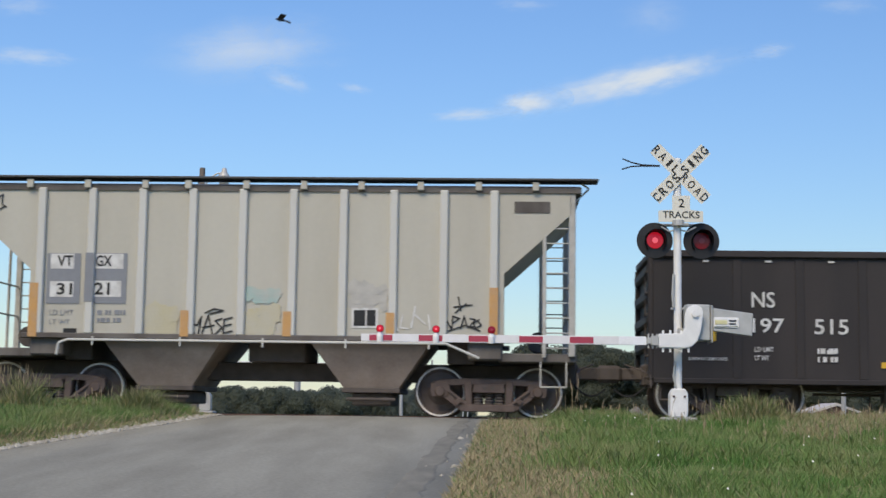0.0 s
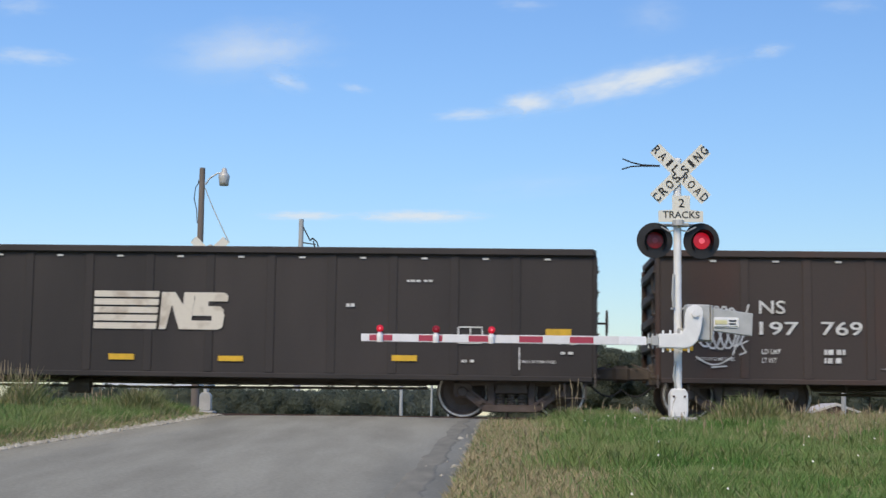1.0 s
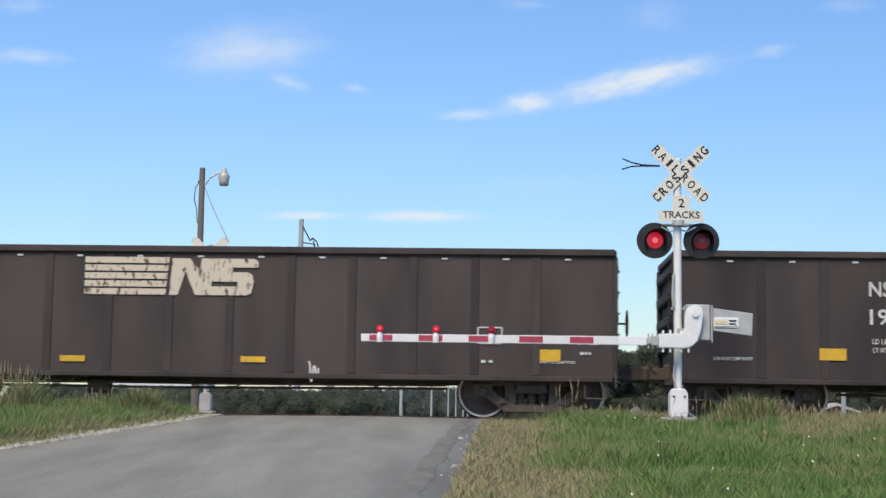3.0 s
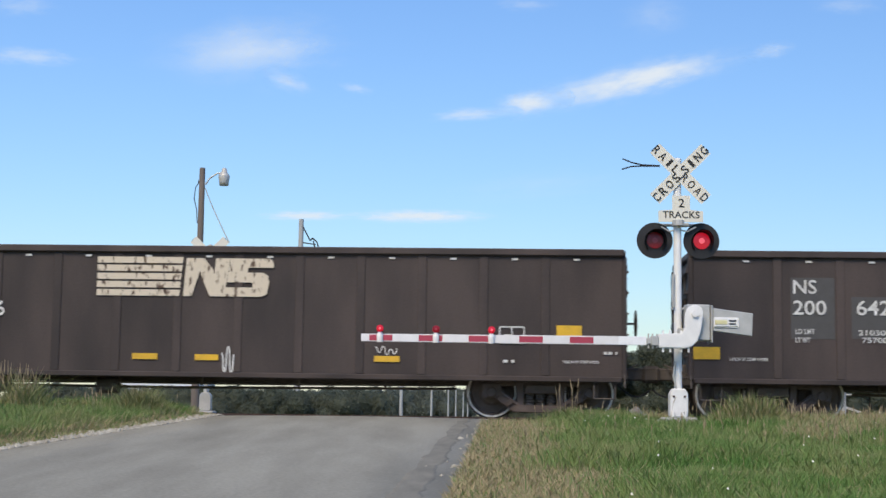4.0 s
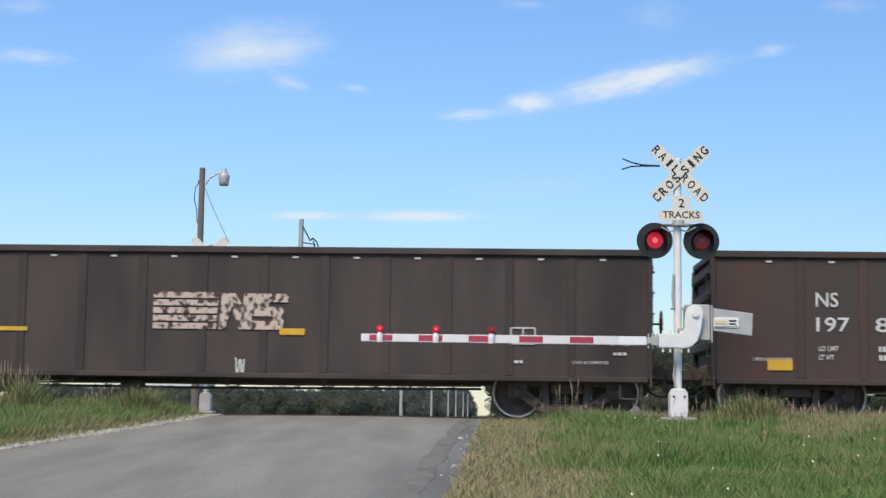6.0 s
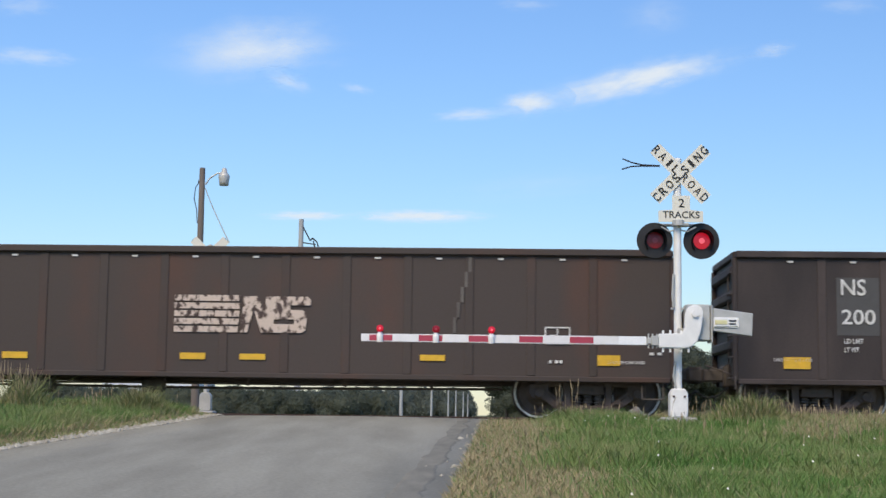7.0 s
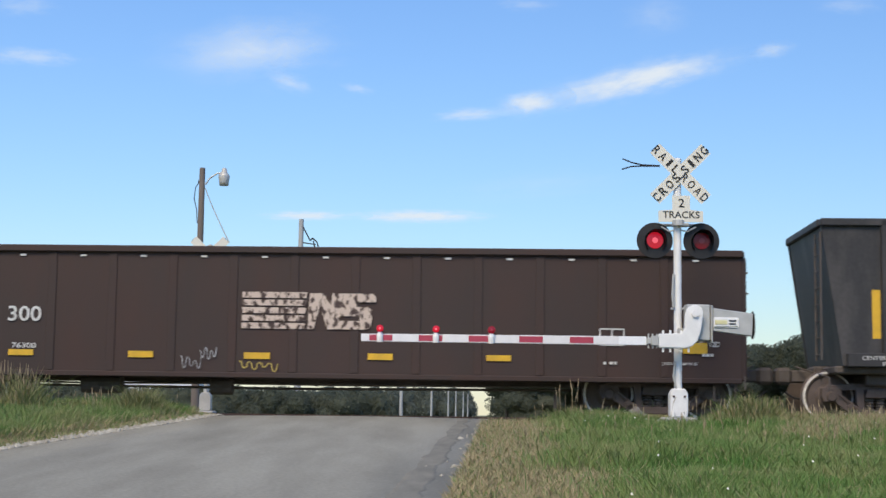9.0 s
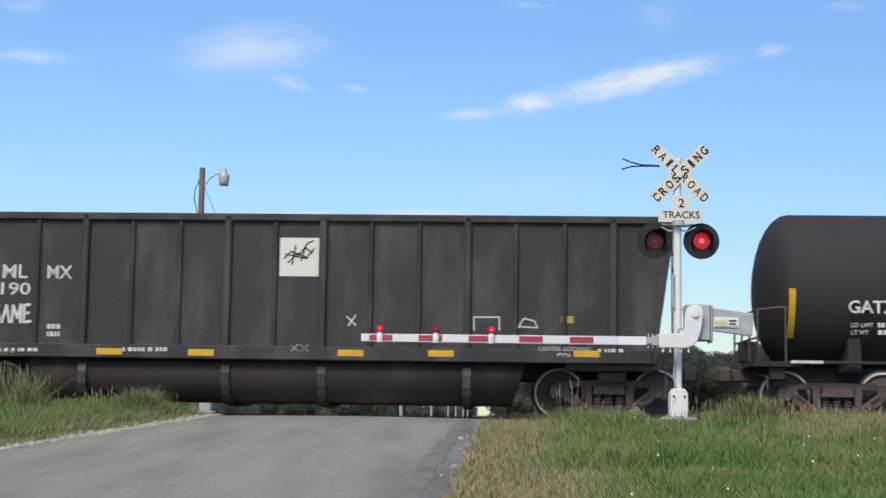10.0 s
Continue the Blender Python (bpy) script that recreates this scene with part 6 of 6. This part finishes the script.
def mill_car():
    """High-sided black gondola with a belly between its trucks."""
    car = thing("mill_gondola_car", "black high-sided gondola car with a dropped belly and ribbed sides", "gondola car", "freight cars of the train")
    L, top, low = 14.45, 3.53, 1.0
    for s in (-1, 1):
        bm = bmesh.new()
        prism(bm, [(0.36, low), (L - 0.36, low), (L, top), (0, top)], s * 1.55 - 0.03, s * 1.55 + 0.03)
        part("side_wall", bm, BLACKCAR, car)
    bm = bmesh.new()
    prism(bm, [(0.38, low), (0.44, low), (0.08, top), (0.02, top)], -1.5, 1.5)
    part("end_wall", bm, BLACKCAR, car)
    bm = bmesh.new()
    prism(bm, [(L - 0.44, low), (L - 0.38, low), (L - 0.02, top), (L - 0.08, top)], -1.5, 1.5)
    part("end_wall", bm, BLACKCAR, car)
    bm = bmesh.new()
    box(bm, (L / 2, 0, 1.1), (L - 1.0, 3.0, 0.06))
    part("floor_plate", bm, BLACKCAR, car)
    bm = bmesh.new()
    for s in (-1, 1):
        box(bm, (L / 2, s * 1.57, top + 0.03), (L + 0.04, 0.18, 0.14), 0.02)
    for x in (0.03, L - 0.03):
        box(bm, (x, 0, top + 0.03), (0.16, 2.95, 0.14), 0.02)
    part("top_chord", bm, BLACKCAR, car)
    bm = bmesh.new()
    box(bm, (0, 0, 0), (0.13, 0.14, 2.5), 0.02)
    heavy = bpy.data.meshes.new("side_post")
    bm.to_mesh(heavy)
    bm.free()
    bm = bmesh.new()
    box(bm, (0, 0, 0), (0.09, 0.09, 2.4), 0.03)
    slim = bpy.data.meshes.new("side_post")
    bm.to_mesh(slim)
    bm.free()
    for s in (-1, 1):
        for k in range(15):
            me = heavy if abs(k - 7) in (1, 4, 7) else slim
            ob = new("side_post", me)
            ob.parent = car
            ob.location = (1.12 + k * 0.873, s * 1.59, 2.35)
    heavy.materials.append(BLACKCAR), slim.materials.append(BLACKCAR)
    bm = bmesh.new()
    for s in (-1, 1):
        box(bm, (L / 2, s * 1.6, 1.1), (L - 0.84, 0.14, 0.25), 0.02)
    part("side_sill", bm, BLACKCAR, car)
    bm = bmesh.new()
    prof = [(-1.36, 0.99), (-1.46, 0.88), (-1.50, 0.74), (-1.49, 0.58), (-1.42, 0.42), (-1.28, 0.29), (-1.0, 0.22), (0.0, 0.2)]
    prof = prof + [(-y, z) for y, z in prof[-2::-1]]

    def barrel(bm, x0, x1, out, slant):
        """A rounded trough between x0 and x1, swollen by out, with slanted ends."""
        a = [bm.verts.new((x0 + slant * (0.99 - z), y * (1 + out / 1.5), z - out * (1 if z < 0.6 else 0))) for y, z in prof]
        b = [bm.verts.new((x1 - slant * (0.99 - z), y * (1 + out / 1.5), z - out * (1 if z < 0.6 else 0))) for y, z in prof]
        for i in range(len(prof) - 1):
            bm.faces.new((a[i], a[i + 1], b[i + 1], b[i]))
        bm.faces.new(a), bm.faces.new(b[::-1]), bm.faces.new((a[0], b[0], b[-1], a[-1]))
        bmesh.ops.recalc_face_normals(bm, faces=bm.faces)
    barrel(bm, 2.72, L - 2.66, 0.0, 0.32)
    part("belly", bm, BELLY, car, "dropped rounded belly with tan dust on dark steel", smooth=True)
    for k in (-4, -1, 1, 4):
        bm = bmesh.new()
        x = 7.231 + k * 0.873
        barrel(bm, x - 0.075, x + 0.075, 0.06, 0.0)
        part("belly_rib", bm, BLACKCAR, car)
    bm = bmesh.new()
    box(bm, (L / 2, 0, 0.85), (L - 0.5, 0.5, 0.36), 0.02)
    for x in (1.1, L - 1.1):
        box(bm, (x, 0, 0.93), (1.7, 2.9, 0.14), 0.03)
        box(bm, (x, 0, 0.76), (0.5, 2.4, 0.2), 0.03)
    part("underframe", bm, SOOT, car)
    for x, d in ((0.2, -1), (L - 0.2, 1)):
        bm = bmesh.new()
        for k in range(8):
            rod(bm, (x + d * 0.2, -1.52, 1.2 + k * 0.3), (x + d * 0.2, -1.05, 1.2 + k * 0.3), 0.014, 6)
        for y in (-1.52, -1.05):
            rod(bm, (x + d * 0.2, y, 1.1), (x + d * 0.2, y, 3.4), 0.02, 6)
        part("ladder", bm, SOOT, car)
        add_coupler(car, x, d)
    add_truck(car, 1.15), add_truck(car, L - 1.15)
    y = -1.586
    words(car, 612, "ML", 827, 478, 872, 503, None, y), words(car, 612, "MX", 908, 480, 953, 504, None, y), words(car, 612, "190", 825, 510, 878, 533, None, y)
    mark(car, 612, 697, 507, 710, 592, YELLOW, "reflective_strip", -1.583, "yellow reflective strip")
    for u, v in ((1003, 628), (1168, 630), (1437, 631), (1600, 632), (1862, 633)):
        mark(car, 612, u, v, u + 46, v + 12, YELLOW, "reflective_strip", -1.673, "yellow reflective strip")
    mark(car, 612, 1330, 430, 1400, 500, SIGNWHITE, "white_panel", -1.584, "white square with black scrawl")
    bm = bmesh.new()
    for st in ([(1337, 468), (1350, 455), (1365, 462), (1380, 440), (1390, 436)], [(1345, 475), (1362, 458), (1378, 466), (1392, 450)], [(1352, 478), (1358, 444)], [(1368, 472), (1376, 448), (1388, 458)], [(1340, 460), (1380, 468)]):
        stroke(bm, [side(u, v, 612) for u, v in st], 0.025, -1.592)
    tagged(part("graffiti", bm, SIGNBLACK, car), kind="stuff")
    for st, w in (([[(822, 552), (811, 556), (813, 580), (824, 576), (822, 566)], [(828, 582), (836, 552), (842, 582)], [(846, 582), (848, 552), (856, 574), (862, 550), (862, 582)], [(878, 550), (868, 552), (868, 582), (880, 580)], [(868, 566), (877, 565)]], 0.05),):
        bm = bmesh.new()
        for q in st:
            stroke(bm, [side(u, v, 612) for u, v in q], w, y - 0.004)
        tagged(part("graffiti", bm, WHITE, car, "white sprayed scrawl"), kind="stuff")
    words(car, 612, "CENTER LOCKING", 675, 622, 768, 630, None, -1.675, 0.0), words(car, 612, "PIN", 710, 633, 730, 640, None, -1.675, 0.0), mark(car, 612, 745, 583, 786, 606, PLACARD, "placard", -1.584, "faded orange placard")
    words(car, 612, "CENTER LOCKING", 1798, 626, 1892, 634, None, -1.675, 0.0), words(car, 612, "PIN", 1832, 637, 1855, 644, None, -1.675, 0.0), bars(car, 612, 1905, 630, 1955, 636, 1, None, -1.675)
    bars(car, 612, 800, 628, 900, 634, 1, None, -1.675), bars(car, 612, 1050, 627, 1130, 634, 1, None, -1.675), bars(car, 612, 910, 585, 935, 607, 2, None, y)
    bm = bmesh.new()
    for st in ([(1682, 573), (1728, 573), (1728, 596)], [(1682, 573), (1682, 596)], [(1762, 592), (1772, 575), (1792, 580), (1797, 592), (1765, 590)], [(1452, 572), (1468, 587)], [(1468, 570), (1455, 588)]):
        stroke(bm, [side(u, v, 612) for u, v in st], 0.025, y)
    tagged(part("stencil_box", bm, WHITE, car), kind="stuff")
    mark(car, 612, 1840, 571, 1862, 584, OCHRE, "label_plate", y)
    bm = bmesh.new()
    for u in (1352, 1370):
        stroke(bm, [side(u, 622, 612), side(u + 14, 634, 612)], 0.02, -1.675)
        stroke(bm, [side(u + 13, 622, 612), side(u + 1, 634, 612)], 0.02, -1.675)
    stroke(bm, [side(760 + 3 * q, 634 + 2.5 * math.sin(q * 1.7), 612) for q in range(0, 34)], 0.014, -1.675)
    tagged(part("graffiti", bm, GRAFWHITE, car, "thin pale scrawl along the sill"), kind="stuff")
    return car


def tank_car():
    """Black tank car with dished ends, saddle, walkway and rails."""
    car = thing("tank_car", "black tank car with dished end and white lettering", "tank car", "freight cars of the train")
    L, r, zc = 14.0, 1.45, 2.44
    bm = bmesh.new()
    prof = [(r * math.sin(a), 0.62 - 0.62 * math.cos(a)) for a in [i * math.pi / 2 / 8 for i in range(9)]]
    prof = prof + [(rr, L - h) for rr, h in prof[::-1]]
    lathe(bm, prof, 56, "X", (0, 0, zc))
    bmesh.ops.remove_doubles(bm, verts=bm.verts, dist=0.0005)
    part("tank_shell", bm, TANKBLACK, car, smooth=True)
    for x in (1.6, L - 1.6):
        bm = bmesh.new()
        prism(bm, [(x - 0.14, 0.9), (x + 0.14, 0.9), (x + 0.1, 1.5), (x - 0.1, 1.5)], -1.2, 1.2)
        part("tank_saddle", bm, TANKBLACK, car)
    bm = bmesh.new()
    box(bm, (L / 2, 0, 0.86), (L - 0.2, 0.6, 0.3), 0.02)
    for x in (0.2, L - 0.2):
        box(bm, (x, 0, 1.02), (0.9, 2.8, 0.1), 0.01)
        box(bm, (x, 0, 0.86), (0.3, 2.6, 0.24), 0.02)
    box(bm, (L / 2, -1.36, 1.06), (L - 1.0, 0.16, 0.06), 0.01)
    box(bm, (L / 2, 1.36, 1.06), (L - 1.0, 0.16, 0.06), 0.01)
    part("sill", bm, TANKBLACK, car)
    for x, d in ((-0.15, -1), (L + 0.15, 1)):
        bm = bmesh.new()
        for y in (-1.35, -0.45, 0.45, 1.35):
            rod(bm, (x, y, 1.0), (x, y, 2.0), 0.02)
        for z in (1.5, 2.0):
            rod(bm, (x, -1.35, z), (x, 1.35, z), 0.02)
        path(bm, [(x, -1.35, 2.0), (x - d * 0.5, -1.35, 2.05), (x - d * 0.5, -1.35, 1.0)], 0.02)
        part("end_rail", bm, SOOT, car)
        add_coupler(car, x - d * 0.2, d)
        bm = bmesh.new()
        box(bm, (x - d * 0.1, 0.4, 1.3), (0.3, 0.5, 0.4), 0.03)
        part("brake_box", bm, TANKBLACK, car)
    add_truck(car, 1.32), add_truck(car, L - 1.32)
    y = -1.47
    words(car, 1359, "GATX", 1502, 533, 1588, 557, None, y, 0.02)
    words(car, 1359, "LD LMT", 1506, 573, 1545, 581, None, y + 0.01, 0.0), words(car, 1359, "LT WT", 1506, 586, 1536, 594, None, y + 0.01, 0.0)
    bars(car, 1359, 1553, 573, 1600, 594, 2, None, y + 0.01)
    bm = bmesh.new()
    xa, za = side(1397, 598, 1359)
    xb, zb = side(1410, 512, 1359)
    n = 8
    for k in range(n):
        z0, z1 = za + (zb - za) * k / n, za + (zb - za) * (k + 1) / n
        y0, y1 = [-(math.sqrt(max(0.0, (r + 0.006) ** 2 - (z - zc) ** 2))) for z in (z0, z1)]
        bm.faces.new([bm.verts.new(p) for p in ((xa, y0, z0), (xb, y0, z0), (xb, y1, z1), (xa, y1, z1))])
    part("reflective_strip", bm, YELLOW, car, "yellow reflective strip on the tank end")
    mark(car, 1359, 1398, 639, 1455, 645, WHITE, "small_writing", -1.45)
    return car


CARS.append((hopper_car(), at_train(478)))
place(mill_car(), "mill")
place(tank_car(), "tank")

def small_bird():
    """A dark bird in flight: body, tail and two spread wings."""
    bird = thing("bird", "small dark bird flying up across the sky", "bird")
    bm = bmesh.new()
    lathe(bm, [(0.0, -0.075), (0.012, -0.066), (0.02, -0.03), (0.022, 0.0), (0.016, 0.04), (0.005, 0.075)], 10, "X")
    part("body", bm, LAMPBLACK, bird, smooth=True)
    bm = bmesh.new()
    prism(bm, [(0.07, -0.008), (0.14, -0.02), (0.14, -0.012), (0.07, 0.008)], -0.025, 0.025)
    part("tail", bm, LAMPBLACK, bird)
    for s in (-1, 1):
        bm = bmesh.new()
        a = [bm.verts.new(p) for p in ((-0.045, s * 0.015, 0.012), (0.03, s * 0.015, 0.012), (0.05, s * 0.09, 0.045), (0.055, s * 0.17, 0.03), (-0.02, s * 0.1, 0.052))]
        r = bmesh.ops.extrude_face_region(bm, geom=[bm.faces.new(a)])
        bmesh.ops.translate(bm, vec=(0, 0, 0.006), verts=[v for v in r["geom"] if isinstance(v, bmesh.types.BMVert)])
        bmesh.ops.recalc_face_normals(bm, faces=bm.faces)
        part("wing", bm, LAMPBLACK, bird)
    return bird


BIRD = small_bird()

# seconds and how far the train has run
RUN = [(0.0, 0.00), (0.5, 8.69), (1.0, 17.39), (1.5, 26.06), (2.0, 34.77), (2.5, 43.43), (4.0, 69.38), (4.5, 77.99), (5.0, 86.65), (5.5, 95.26), (7.0, 121.10), (7.5, 129.64), (7.8, 134.77), (7.9, 135.96), (8.0, 137.67), (8.5, 146.25), (9.0, 154.84), (9.5, 163.35), (10.0, 171.88)]


# ---------------------------------------------------------------- what moves
def run_at(t):
    for (t0, s0), (t1, s1) in zip(RUN[:-1], RUN[1:]):
        if t <= t1 + 1e-6:
            return s0 + (s1 - s0) * (t - t0) / (t1 - t0)
    return RUN[-1][1]


SWITCH = [0.7, 1.4, 2.1, 2.85, 3.55, 4.3, 5.1, 5.8, 6.5, 7.3, 8.1, 8.75, 9.6]   # when the lights change over


def motions():
    for car, x in CARS:
        walk(car, [(t, pose((x - s) * CT, TRACK_Y - (x - s) * ST, 0, 0, 0, -TURN)) for t, s in RUN])
    # wheels roll without slipping
    ticks = [i / FPS for i in range(10 * FPS + 1)]
    turns = [-math.degrees(run_at(t) / 0.457) for t in ticks]
    for wheel, x in WHEELS:
        walk(wheel, [(t, pose(x, 0, 0.457, 0, a, 0)) for t, a in zip(ticks, turns)])
    # lamp inserts turn their lit face out and away
    for ins, at, phase in FLASH:
        if phase is None:
            walk(ins, [(0.0, pose(*at)), (10.0, pose(*at))])
            continue
        a = 180.0 * phase
        rows = [(0.0, pose(*at, 0, 0, a))]
        for s in SWITCH:
            for k, f in ((-2, 0), (-1, 60), (0, 120), (1, 180)):
                rows.append((s + k / FPS, pose(*at, 0, 0, a + f)))
            a += 180
        rows.append((10.0, pose(*at, 0, 0, a)))
        walk(ins, rows)
    walk(BIRD, [(t, pose(-2.26 + 9.0 * t, 19.6 + 1.5 * t, 5.37 + 7.0 * t, 0, 8, 12)) for t in (0.0, 0.5, 10.0)])
    for ob, m in CLOUDS:
        walk(ob, [(0.0, m @ pose(-2.5, 0, 0)), (10.0, m @ pose(2.5, 0, 0))])


motions()
